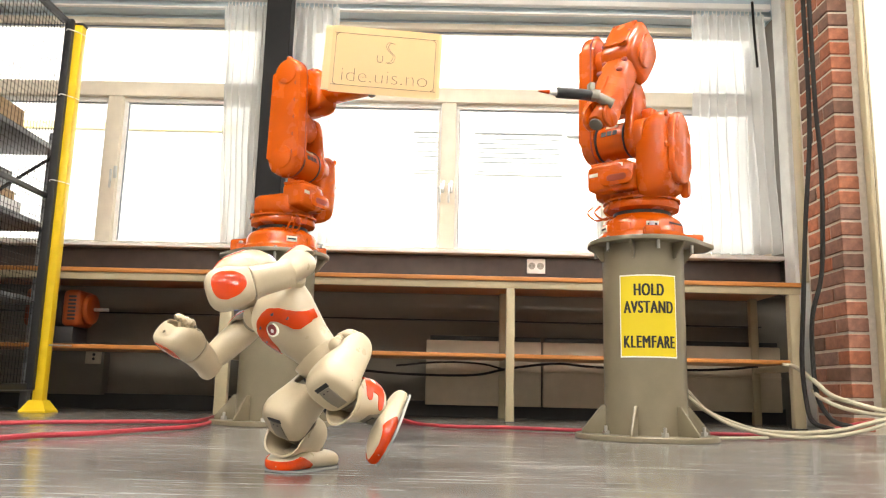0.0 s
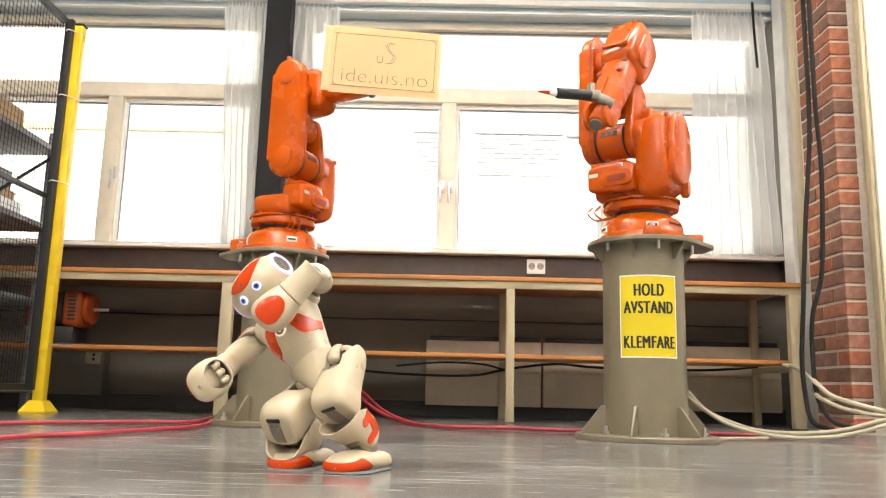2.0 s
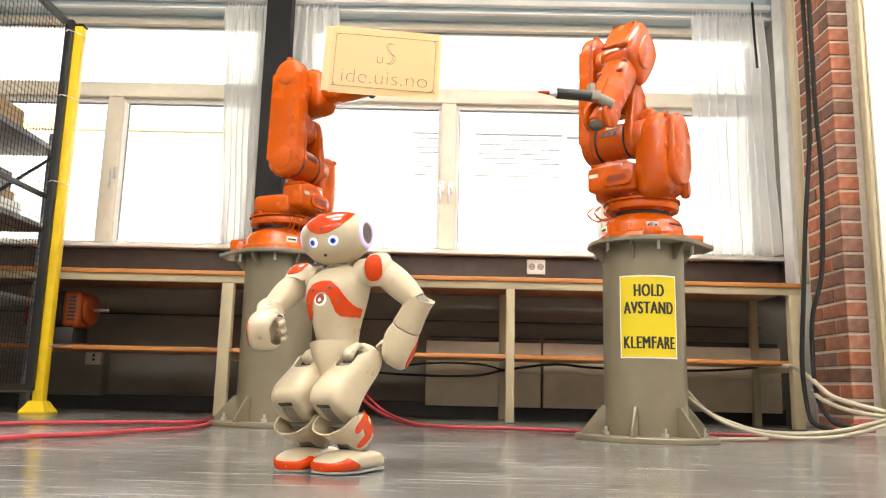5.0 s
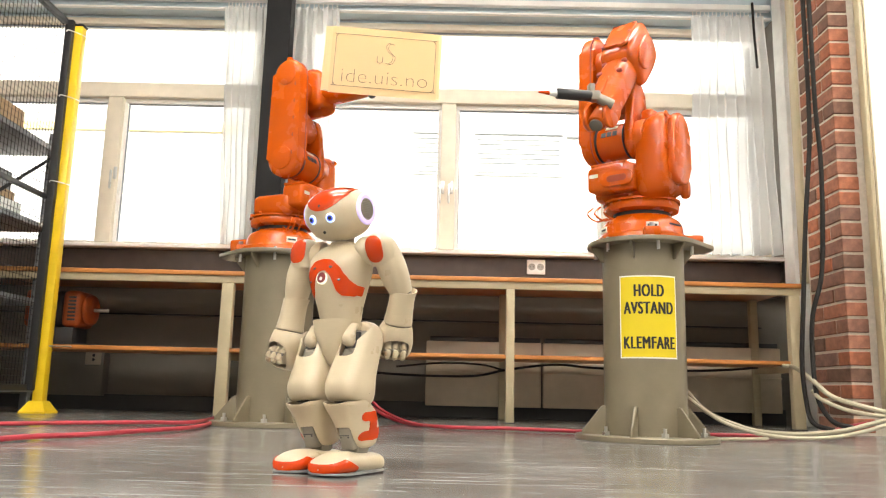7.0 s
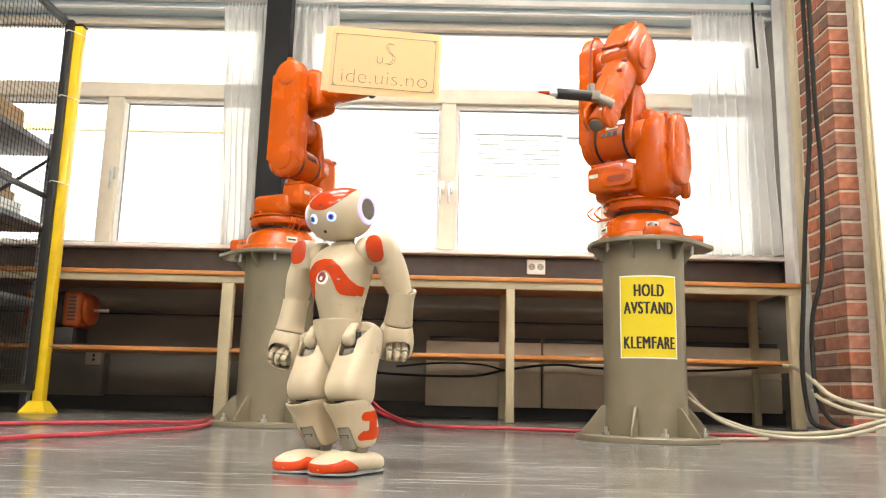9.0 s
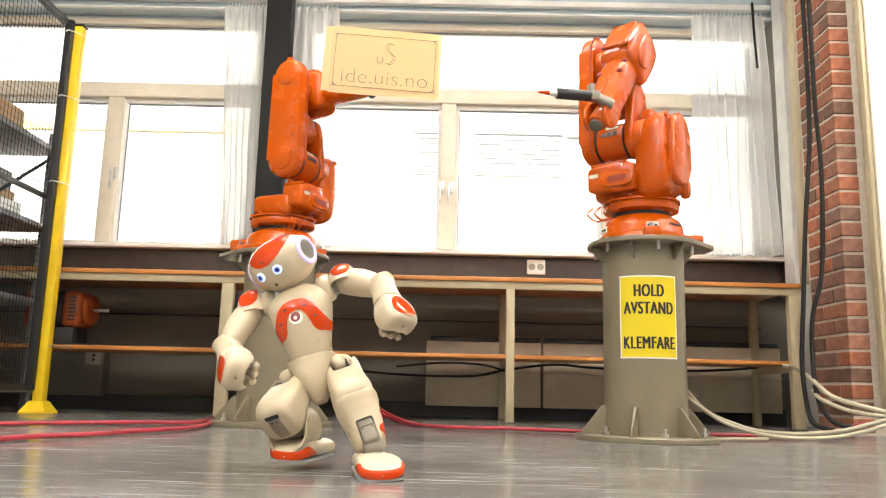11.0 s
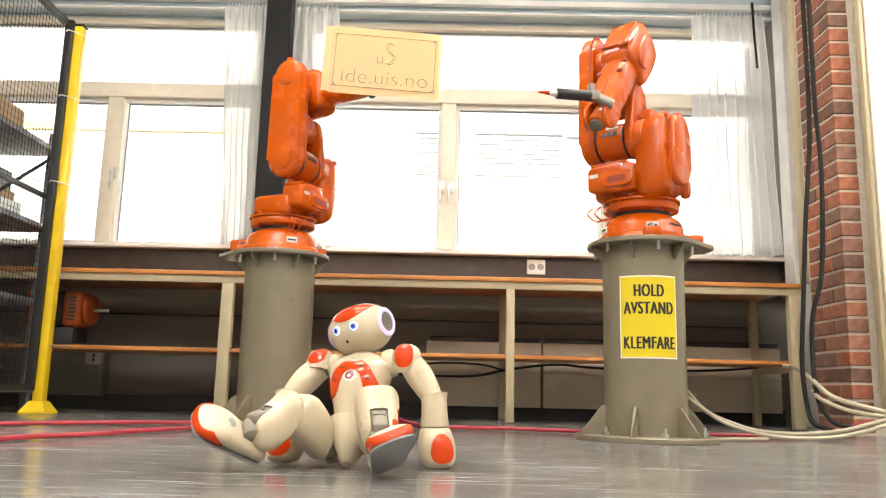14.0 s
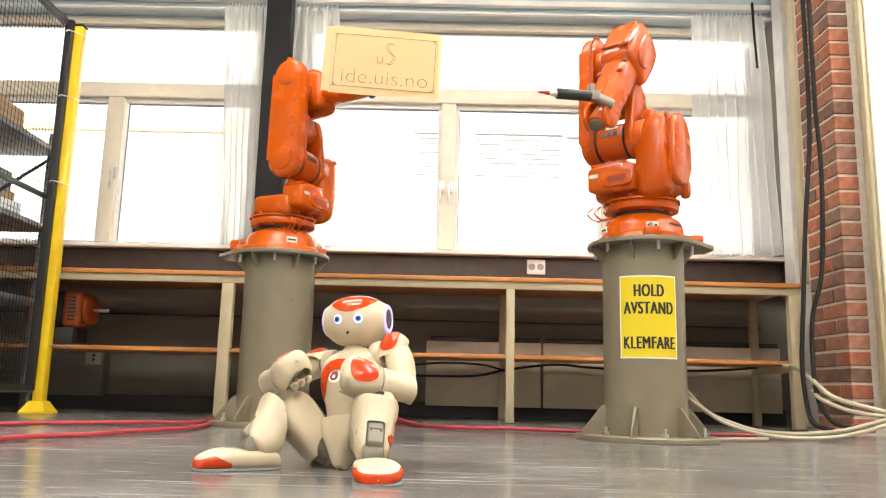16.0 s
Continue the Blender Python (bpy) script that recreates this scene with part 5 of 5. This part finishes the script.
def leg(side, s):
    b = Body([(0.034, -0.006, s * 0.006, 0.026, 0.031), (0.02, -0.006, s * 0.006, 0.0305, 0.0345), (0.0, -0.004, s * 0.005, 0.034, 0.0365), (-0.025, 0.0, s * 0.003, 0.036, 0.037), (-0.05, 0.005, s * 0.001, 0.039, 0.038), (-0.072, 0.009, 0, 0.042, 0.039), (-0.092, 0.0105, 0, 0.044, 0.0405), (-0.108, 0.0095, 0, 0.042, 0.039), (-0.119, 0.008, 0, 0.034, 0.034), (-0.1225, 0.007, 0, 0.02, 0.022), (-0.123, 0.006, 0, 0.003, 0.003)], "z", 3.2)

    def walls(p):
        if p.z > 0.004 + 0.9 * (p.y * s + 0.01) and p.y * s < 0.02:
            return False
        if p.z > 0.031 - 30 * (p.x + 0.004) ** 2:
            return False
        return not (p.x > 0.0 and abs(p.y - s * 0.002) < 0.02 - 0.12 * max(0.0, -0.02 - p.z) and p.z > -0.037 + 14 * (p.y - s * 0.002) ** 2)

    t = shell("thigh", b, walls, SHELL, robot, "cream thigh shell with a notched hip opening", 0.004, 130, 90)
    # Dark plate and block stand in for shade inside the hip opening.
    part("hip_opening_shade", box((0.005, 0.036, 0.03), (0.0195, s * 0.002, 0.0), 0.002), DARK, t, "shade in the hip opening, built as a dark plate")
    part("hip_recess", Body([(0.02, -0.008, s * 0.004, 0.018, 0.022), (0.0, -0.006, s * 0.004, 0.024, 0.027), (-0.03, 0.0, s * 0.002, 0.027, 0.029), (-0.06, 0.004, 0, 0.03, 0.03)], "z", 3.0).mesh(24, 10), JOINT, t, "grey hip recess")
    part("hip_under_shade", box((0.012, 0.026, 0.012), (0.018, -s * 0.0, -0.012), 0.002), DARK, t, "shade in the gap under the hip knob, built as a dark block")
    part("hip_block", box((0.02, 0.026, 0.016), (0.022, s * 0.001, -0.03), 0.004, 2), JOINT, t, "grey hip block")
    part("hip_knob", Body([(0.034, 0.016, 0, 0.004, 0.005), (0.031, 0.019, 0, 0.008, 0.01), (0.018, 0.026, 0, 0.0085, 0.0105), (0.004, 0.03, 0, 0.0115, 0.0135), (-0.008, 0.029, 0, 0.0105, 0.013), (-0.014, 0.027, 0, 0.006, 0.008), (-0.0155, 0.026, 0, 0.001, 0.001)], "z", 2.2).mesh(20, 18), SHELL, t, "cream hip knob")
    part("knee_screw", disc(0.0025, 0.003, (0.0, s * 0.0405, -0.1), (0, s, 0), n=10), DARK, t, "dark screw hole")
    # the hinge strip that wraps round the knee, with the dark slot over it
    wide, strip = 0.0125, bmesh.new()
    path = [(0.026, -0.1245), (0.012, -0.1262), (-0.006, -0.126), (-0.02, -0.1225), (-0.031, -0.1155), (-0.0355, -0.106), (-0.028, -0.1), (0.0, -0.108), (0.026, -0.11)]
    slab(path, wide * 2, 0.001, Matrix.Rotation(radians(90), 4, "X"), 1, strip)
    part("knee_insert", strip, JOINT, t, "beige-grey knee hinge")
    part("knee_slot", box((0.009, 0.03, 0.006), (0.0305, 0, -0.1208), 0.001), DARK, t, "dark slot above the knee")
    for k in (-1, 1):
        part("knee_pin", disc(0.0016, 0.001, (0.02, k * 0.005, -0.1256), (0, 0, -1), n=8), DARK, t)
    LINKS[side + "_thigh"] = t
    # shin: open at the top like a knee guard, with a bulging calf
    c = Body([(-0.012, 0.014, 0, 0.0475, 0.0425), (-0.02, 0.0125, 0, 0.0465, 0.042), (-0.032, 0.008, 0, 0.0435, 0.0395), (-0.048, 0.002, s * 0.001, 0.041, 0.0365), (-0.064, -0.004, s * 0.001, 0.041, 0.0345), (-0.08, -0.0075, 0, 0.038, 0.032), (-0.092, -0.0085, 0, 0.033, 0.029), (-0.101, -0.009, 0, 0.026, 0.025), (-0.105, -0.009, 0, 0.014, 0.014), (-0.1055, -0.009, 0, 0.002, 0.002)], "z", 2.6)

    def guard(p):
        if p.z > -0.016 - 0.55 * max(0.0, 0.03 - p.x) + 6 * p.y * p.y:
            return False
        return not (p.x > 0.0 and abs(p.y) < 0.0165 and p.z < -0.061)

    sh = shell("shin", c, guard, SHELL, robot, "cream shin shell with a flared knee guard", 0.0035, 130, 90)
    part("shin_core", Body([(-0.03, 0.0, 0, 0.026, 0.026), (-0.06, -0.006, 0, 0.027, 0.026), (-0.09, -0.008, 0, 0.024, 0.022), (-0.1, -0.008, 0, 0.015, 0.016)], "z", 2.6).mesh(24, 8), JOINT, sh, "grey inner shin body")

    def bone(p):
        if p.y * s < 0.004:
            return False
        x, z = p.x + 0.006, p.z + 0.062
        return near(((-0.019, 0.016), (0.02, 0.018)), (0.0085, 0.0085), x, z) or near(((-0.026, -0.017), (0.02, -0.018)), (0.0105, 0.0085), x, z) or near(((-0.004, 0.016), (-0.004, -0.017)), (0.0105, 0.0115), x, z)

    part("shin_plate", c.patch(bone, 0.002, 170, 130, 0.1, 0.95), RED, sh, "red bone-shaped plate on the shin")
    part("ankle_cover", Body([(-0.061, 0.026, 0, 0.006, 0.0135), (-0.0625, 0.026, 0, 0.0085, 0.0148), (-0.08, 0.0245, 0, 0.009, 0.015), (-0.1, 0.021, 0, 0.009, 0.015), (-0.104, 0.02, 0, 0.007, 0.012)], "z", 4.0).mesh(24, 14), JOINT, sh, "beige-grey ankle hinge")
    part("ankle_gap", box((0.0012, 0.024, 0.0016), (0.0341, 0, -0.0765), 0.0004), DARK, sh, "dark seam across the ankle hinge")
    for k in (-1, 1):
        part("ankle_screw", disc(0.0017, 0.001, (0.0338, k * 0.009, -0.08), (1, 0, 0), n=8), DARK, sh)
    part("shin_slot", box((0.002, 0.022, 0.0015), (0.0385, 0, -0.056), 0.0005), JOINT, sh, "thin moulded line over the ankle")
    LINKS[side + "_shin"] = sh
    f = Body([(-0.058, 0, -0.034, 0.012, 0.006), (-0.056, 0, -0.032, 0.023, 0.011), (-0.045, 0, -0.028, 0.031, 0.016), (-0.02, s * 0.001, -0.0265, 0.034, 0.0175), (0.01, s * 0.002, -0.0265, 0.0365, 0.0175), (0.04, s * 0.003, -0.0245, 0.0405, 0.0195), (0.065, s * 0.003, -0.0255, 0.042, 0.0185), (0.085, s * 0.002, -0.0285, 0.0395, 0.015), (0.098, 0, -0.0315, 0.031, 0.0115), (0.104, 0, -0.0345, 0.015, 0.007), (0.1052, 0, -0.0352, 0.002, 0.001)], "x", 2.5)
    fo = part("foot", f.mesh(40, 40), SHELL, robot, "cream foot shell")

    def toe(p):
        return p.x > 0.044 and -0.0405 < p.z < -0.0175 - 0.42 * max(0.0, 0.078 - p.x) - 0.35 * max(0.0, p.x - 0.078)

    part("toe_cap", f.patch(toe, 0.0018, 150, 130, 0.3, 1.0), RED, fo, "glossy red toe cap")
    part("foot_light", disc(0.0135, 0.003, (0.045, s * 0.002, -0.0058), (0.05, 0, 1), n=24, dome=0.001), SOLE, fo, "round grey light cover on the instep")
    out = []
    for q in np.linspace(0, 1, 25):
        h, c1, c2, r1, r2 = f.section(q)
        out.append((h, c1 + max(0.012, r1 + 0.0005)))
    for q in np.linspace(1, 0, 25):
        h, c1, c2, r1, r2 = f.section(q)
        out.append((h, c1 - max(0.012, r1 + 0.0005)))
    part("sole", slab(out, 0.0042, 0.0008, pose(0, 0, -0.043)), SOLE, fo, "thin grey sole")
    part("ankle_joint", rod((0.0, -0.018, 0.0), (0.0, 0.018, 0.0), 0.017, 18, 0.004), JOINT, fo, "grey ankle joint")
    LINKS[side + "_foot"] = fo


torso()
head()
arm("left", 1)
arm("right", -1)
leg("left", 1)
leg("right", -1)


# ---------------------------------------------------------------- its joints
def turn_about(axis, deg):
    return Matrix.Rotation(radians(deg), 4, Vector(axis))


def chain(body, head_turn, left_arm, right_arm, hip, left_leg, right_leg):
    """The pose of every link in the room. body: place of the chest (3) and its turns z, y, x; all else joint angles in degrees."""
    x, y, z, rz, ry, rx = body
    T = Matrix.Translation((x, y, z)) @ turn_about((0, 0, 1), rz) @ turn_about((0, 1, 0), ry) @ turn_about((1, 0, 0), rx)
    out = {"torso": T}
    out["head"] = T @ pose(0, 0, 0.1265) @ turn_about((0, 0, 1), head_turn[0]) @ turn_about((0, 1, 0), head_turn[1])
    for side, s, (swing, spread, roll, bend, wrist) in (("left", 1, left_arm), ("right", -1, right_arm)):
        m = T @ pose(0, s * 0.098, 0.1) @ turn_about((0, 1, 0), swing)
        out[side + "_shoulder"] = m
        m = m @ turn_about((0, 0, 1), spread)
        out[side + "_upper_arm"] = m
        m = m @ pose(0.105, s * 0.015, 0) @ turn_about((1, 0, 0), roll) @ turn_about((0, 0, 1), bend)
        out[side + "_forearm"] = m
        out[side + "_fist"] = m @ pose(0.05595, 0, 0) @ turn_about((1, 0, 0), wrist)
    for side, s, (roll, pitch, knee, ankle, lean) in (("left", 1, left_leg), ("right", -1, right_leg)):
        m = T @ pose(0, s * 0.05, -0.085) @ turn_about((0, 1, -s), hip) @ turn_about((1, 0, 0), roll) @ turn_about((0, 1, 0), pitch)
        out[side + "_thigh"] = m
        m = m @ pose(0, 0, -0.1) @ turn_about((0, 1, 0), knee)
        out[side + "_shin"] = m
        out[side + "_foot"] = m @ pose(0, 0, -0.1029) @ turn_about((0, 1, 0), ankle) @ turn_about((1, 0, 0), lean)
    return out


STEPS = []


def step(t, body, head_turn, left_arm, right_arm, hip, left_leg, right_leg):
    STEPS.append((t, [*body, *head_turn, *left_arm, *right_arm, hip, *left_leg, *right_leg]))


def joints_at(t):
    """All joints at a time, by a smooth curve through the steps that never overshoots."""
    T = np.array([r[0] for r in STEPS])
    V = np.array([r[1] for r in STEPS])
    i = int(np.clip(np.searchsorted(T, t, side="right") - 1, 0, len(T) - 2))

    def slope(k):
        if k == 0 or k == len(T) - 1:
            return np.zeros(V.shape[1])
        a = (V[k] - V[k - 1]) / (T[k] - T[k - 1])
        b = (V[k + 1] - V[k]) / (T[k + 1] - T[k])
        return np.where(a * b > 0, 2 * a * b / np.where(a * b > 0, a + b, 1), 0.0)

    h = T[i + 1] - T[i]
    u = (t - T[i]) / h
    return ((2 * u ** 3 - 3 * u ** 2 + 1) * V[i] + (u ** 3 - 2 * u ** 2 + u) * h * slope(i) + (3 * u ** 2 - 2 * u ** 3) * V[i + 1] + (u ** 3 - u ** 2) * h * slope(i + 1))


def links_at(t):
    """The links at a time, with the lower foot set on the floor while it stands."""
    v = joints_at(t)
    out = chain(v[:6], v[6:8], v[8:13], v[13:18], v[18], v[19:24], v[24:29])
    low = min((out[f] @ Vector((x, y, -0.0452))).z for f in ("left_foot", "right_foot") for x in (-0.05, 0.095) for y in (-0.035, 0.035))
    if low < 0 or t < 13.4:
        lift = Matrix.Translation((0, 0, -low))
        out = {k: lift @ m for k, m in out.items()}
    return v, out


step(0.0, (-0.279, 1.551, 0.255, -117.0, 18.4, 38.4), (-98.1, 29.2), (12.2, 5.2, -39.2, -49.8, 26.0), (8.0, -27.3, 37.6, 72.4, 1.7), -4.6, (-9.5, -55.5, 107.1, -27.3, 21.7), (-48.6, -61.4, 106.5, -63.5, 10.7))
step(0.5, (-0.281, 1.549, 0.254, -117.9, 18.0, 40.0), (-96.9, 30.0), (15.8, 7.3, -37.5, -55.7, 22.2), (9.5, -37.9, 34.3, 82.1, 2.1), -2.8, (-13.1, -53.0, 100.8, -34.7, 5.0), (-50.0, -61.6, 107.4, -64.1, 9.7))
step(1.0, (-0.298, 1.635, 0.247, -129.1, -4.3, 51.1), (-42.7, -6.6), (28.1, -1.8, -25.7, -55.1, 4.9), (-2.9, -36.9, -10.9, 66.8, 1.6), 15.4, (-18.9, -28.4, 57.7, -22.9, -22.8), (-49.3, -41.4, 113.3, -66.3, -0.9))
step(1.5, (-0.300, 1.640, 0.237, -115.2, -5.6, 45.0), (-6.2, 30.9), (19.7, -1.7, -14.4, -67.4, -5.8), (27.6, -16.3, 22.6, 28.8, 0.4), 2.1, (-23.8, -28.2, 68.8, -43.7, 15.0), (-40.8, -47.2, 121.9, -69.0, -4.1))
step(2.0, (-0.292, 1.658, 0.236, -117.4, -6.7, 40.9), (-7.8, 30.2), (22.6, 8.1, 5.1, -80.7, -1.6), (30.8, -13.3, -9.2, 19.9, 0.1), 3.3, (-22.8, -24.1, 67.3, -39.6, -17.5), (-38.6, -47.1, 123.0, -69.4, -1.9))
step(2.5, (-0.286, 1.645, 0.239, -118.4, -6.7, 37.2), (-5.4, 32.4), (58.2, 3.5, -23.4, -47.2, 36.2), (36.3, -33.0, -32.4, 56.2, 1.1), 4.0, (-21.9, -26.1, 73.2, -44.2, -15.0), (-33.4, -48.3, 122.4, -68.0, -3.0))
step(3.0, (-0.257, 1.624, 0.238, -119.7, -6.5, 24.7), (5.0, 29.5), (73.6, 23.1, 5.7, -73.2, 28.8), (38.0, -13.1, -45.8, 45.3, 0.8), 5.1, (-21.5, -32.8, 92.3, -57.2, -2.3), (-27.1, -49.8, 122.8, -68.3, 2.9))
step(3.5, (-0.226, 1.573, 0.227, -115.7, -6.1, 7.8), (6.2, 29.5), (82.6, 40.8, 3.0, -77.7, 41.8), (39.9, 2.9, -48.2, 40.9, 0.6), 6.2, (-10.7, -47.4, 115.8, -67.4, 2.9), (-8.7, -55.8, 126.0, -68.0, 1.1))
step(4.0, (-0.223, 1.588, 0.225, -115.3, -9.6, 6.3), (5.9, 25.2), (96.4, 43.9, -3.0, -81.3, 44.4), (34.8, 3.3, -60.5, 55.7, 1.0), 6.6, (-9.2, -47.6, 118.4, -66.6, 2.0), (-6.0, -53.8, 126.5, -67.4, 0.0))
step(6.3, (-0.225, 1.639, 0.329, -123.1, -2.3, 2.0), (7.9, 26.2), (119.4, 15.7, -10.6, -47.8, -104.2), (79.6, -17.5, 119.0, 6.8, -67.4), 1.3, (1.4, -7.8, 15.3, -6.4, -2.6), (3.9, -11.4, 19.5, -6.7, -3.5))
step(7.0, (-0.217, 1.602, 0.330, -122.9, -2.5, 1.2), (1.9, 24.0), (120.0, 0.2, -29.7, -24.7, -104.2), (90.2, -8.9, 119.1, 1.9, -27.5), 1.3, (1.7, -7.7, 15.4, -6.2, -2.1), (3.6, -8.8, 18.4, -7.8, -2.7))
step(7.8, (-0.217, 1.603, 0.329, -122.8, -3.1, 1.4), (1.8, 23.2), (119.6, -0.0, -30.4, -23.2, -104.2), (91.0, -9.5, 114.2, 1.7, -31.0), 1.4, (1.5, -7.4, 15.6, -6.1, -2.2), (3.8, -9.0, 18.9, -7.6, -3.1))
step(9.0, (-0.217, 1.603, 0.329, -122.7, -3.7, 1.7), (1.7, 22.3), (119.1, -0.2, -31.1, -21.8, -104.1), (91.9, -10.2, 109.3, 1.6, -34.5), 1.5, (1.4, -7.1, 15.7, -6.0, -2.3), (4.1, -9.2, 19.4, -7.4, -3.5))
step(9.3, (-0.217, 1.603, 0.329, -122.7, -3.7, 1.7), (1.7, 22.3), (119.1, -0.2, -31.1, -21.8, -104.1), (91.9, -10.2, 109.3, 1.6, -34.5), 1.5, (1.4, -7.1, 15.7, -6.0, -2.3), (4.1, -9.2, 19.4, -7.4, -3.5))
step(11.3, (-0.294, 1.660, 0.223, -93.2, -9.8, 18.6), (-28.4, 34.4), (36.5, 49.1, 33.6, -42.2, 40.3), (59.9, -29.5, 2.2, 59.3, -53.9), -24.6, (8.5, -26.5, 13.8, 46.5, -19.1), (-3.0, -29.0, 125.9, -75.5, -20.6))
step(11.5, (-0.278, 1.652, 0.223, -92.1, -12.8, 13.8), (-30.2, 34.3), (31.4, 50.2, 55.7, -45.6, 28.5), (61.8, -37.0, -8.4, 69.0, -53.2), -26.5, (8.6, -29.3, 17.4, 47.7, -12.8), (-3.4, -25.1, 125.5, -73.9, -16.8))
step(12.0, (-0.230, 1.592, 0.237, -92.6, 18.1, -14.1), (-35.3, 33.8), (64.3, 40.2, 39.3, -10.2, 23.9), (58.6, -30.9, 5.5, 51.8, -70.0), -43.8, (19.4, -69.2, 36.2, 38.6, -5.8), (12.5, -3.5, 93.8, -70.2, 1.4))
step(12.5, (-0.212, 1.639, 0.196, -91.0, -19.9, -19.6), (-29.9, 44.7), (104.3, 34.0, 29.4, -6.7, 27.2), (64.2, -34.5, -54.2, 54.9, -29.0), -39.0, (33.5, -58.7, 46.5, 42.6, 3.9), (6.3, 7.5, 114.2, -68.3, -1.8))
step(13.0, (-0.136, 1.675, 0.183, -87.9, -21.7, -27.2), (-33.2, 30.4), (97.9, 35.3, 23.4, -17.0, 47.9), (53.7, -38.1, -13.2, 11.1, -7.2), -22.4, (34.9, -69.9, 41.4, 55.1, 1.7), (-17.5, -23.2, 118.8, -46.5, 24.9))
step(13.5, (-0.144, 1.684, 0.168, -97.1, -25.0, -19.3), (-31.6, 29.5), (103.9, 32.0, 13.1, -16.5, 50.3), (57.8, -48.8, -14.8, 11.6, -9.1), -19.1, (35.5, -68.7, 43.1, 56.9, -4.5), (-40.9, -45.1, 99.6, 1.5, 31.9))
step(13.8, (-0.164, 1.641, 0.125, -108.3, -33.8, -3.4), (-61.4, -0.5), (96.8, 36.1, 21.5, -28.8, 35.7), (89.4, -30.0, -12.7, 12.3, -8.8), -22.9, (33.5, -73.2, 53.6, 47.2, -15.4), (-0.5, -63.8, 37.2, 41.5, -2.0))
step(14.0, (-0.187, 1.699, 0.122, -107.1, -29.3, 5.4), (-17.0, 29.5), (111.0, 26.1, 9.2, -26.9, 44.6), (75.5, -21.7, -49.6, 36.4, -47.7), -23.9, (14.1, -85.5, 70.2, 38.5, 17.6), (-22.1, -78.6, 41.5, 55.2, -44.4))
step(14.2, (-0.194, 1.618, 0.119, -97.3, -27.1, 7.6), (-8.9, 31.4), (107.2, 27.0, 1.4, -31.8, 62.0), (81.2, -7.7, -35.8, 27.2, -40.9), -24.6, (-4.7, -83.4, 70.0, 42.5, 27.1), (-24.0, -81.0, 49.9, 62.1, -46.3))
step(14.5, (-0.222, 1.759, 0.121, -111.9, -21.5, 7.6), (-6.0, 38.5), (126.8, 43.1, -29.9, -29.0, 44.3), (45.3, -35.9, -40.9, 40.2, -31.5), -52.8, (7.0, -64.1, 66.2, 43.1, 12.2), (-21.8, -80.3, 70.0, 51.1, -14.4))
step(15.0, (-0.221, 1.733, 0.122, -115.3, -19.1, 10.0), (-0.3, 30.2), (79.9, 61.7, -70.1, -27.4, 42.8), (0.5, -46.7, -48.4, 27.1, -8.1), -63.1, (8.0, -62.5, 70.4, 51.9, 19.2), (-11.4, -83.2, 69.2, 58.2, -28.4))
step(15.5, (-0.211, 1.718, 0.125, -115.0, -21.8, 9.2), (4.5, 29.2), (79.1, 38.2, -83.4, -88.4, 24.2), (32.8, -48.2, 22.8, 62.8, -27.9), -65.1, (8.4, -59.0, 65.3, 52.4, 31.1), (-17.6, -79.2, 66.0, 58.1, -26.2))
step(15.8, (-0.200, 1.697, 0.125, -120.4, -20.2, 7.9), (5.0, 23.3), (74.1, 23.5, -62.0, -88.4, 56.4), (43.5, -18.9, 30.2, 73.5, -48.5), -51.8, (16.5, -73.5, 78.4, 47.9, 8.5), (-5.6, -81.5, 70.5, 56.3, -25.0))
step(16.0, (-0.198, 1.666, 0.126, -121.4, -19.8, 8.9), (16.0, 21.3), (77.5, 17.0, -53.4, -88.7, 77.7), (37.5, -24.2, 11.0, 88.7, -81.8), -50.7, (13.8, -72.0, 76.9, 49.2, 6.1), (0.7, -86.6, 81.2, 52.6, -29.3))


def motions():
    times = [k / 10 for k in range(161)]
    poses = [links_at(t) for t in times]
    root = [pose(v[0], v[1], 0) for v, _ in poses]
    walk(robot, list(zip(times, root)))
    for name, link in LINKS.items():
        walk(link, [(t, r.inverted() @ links[name]) for t, r, (_, links) in zip(times, root, poses)])


motions()
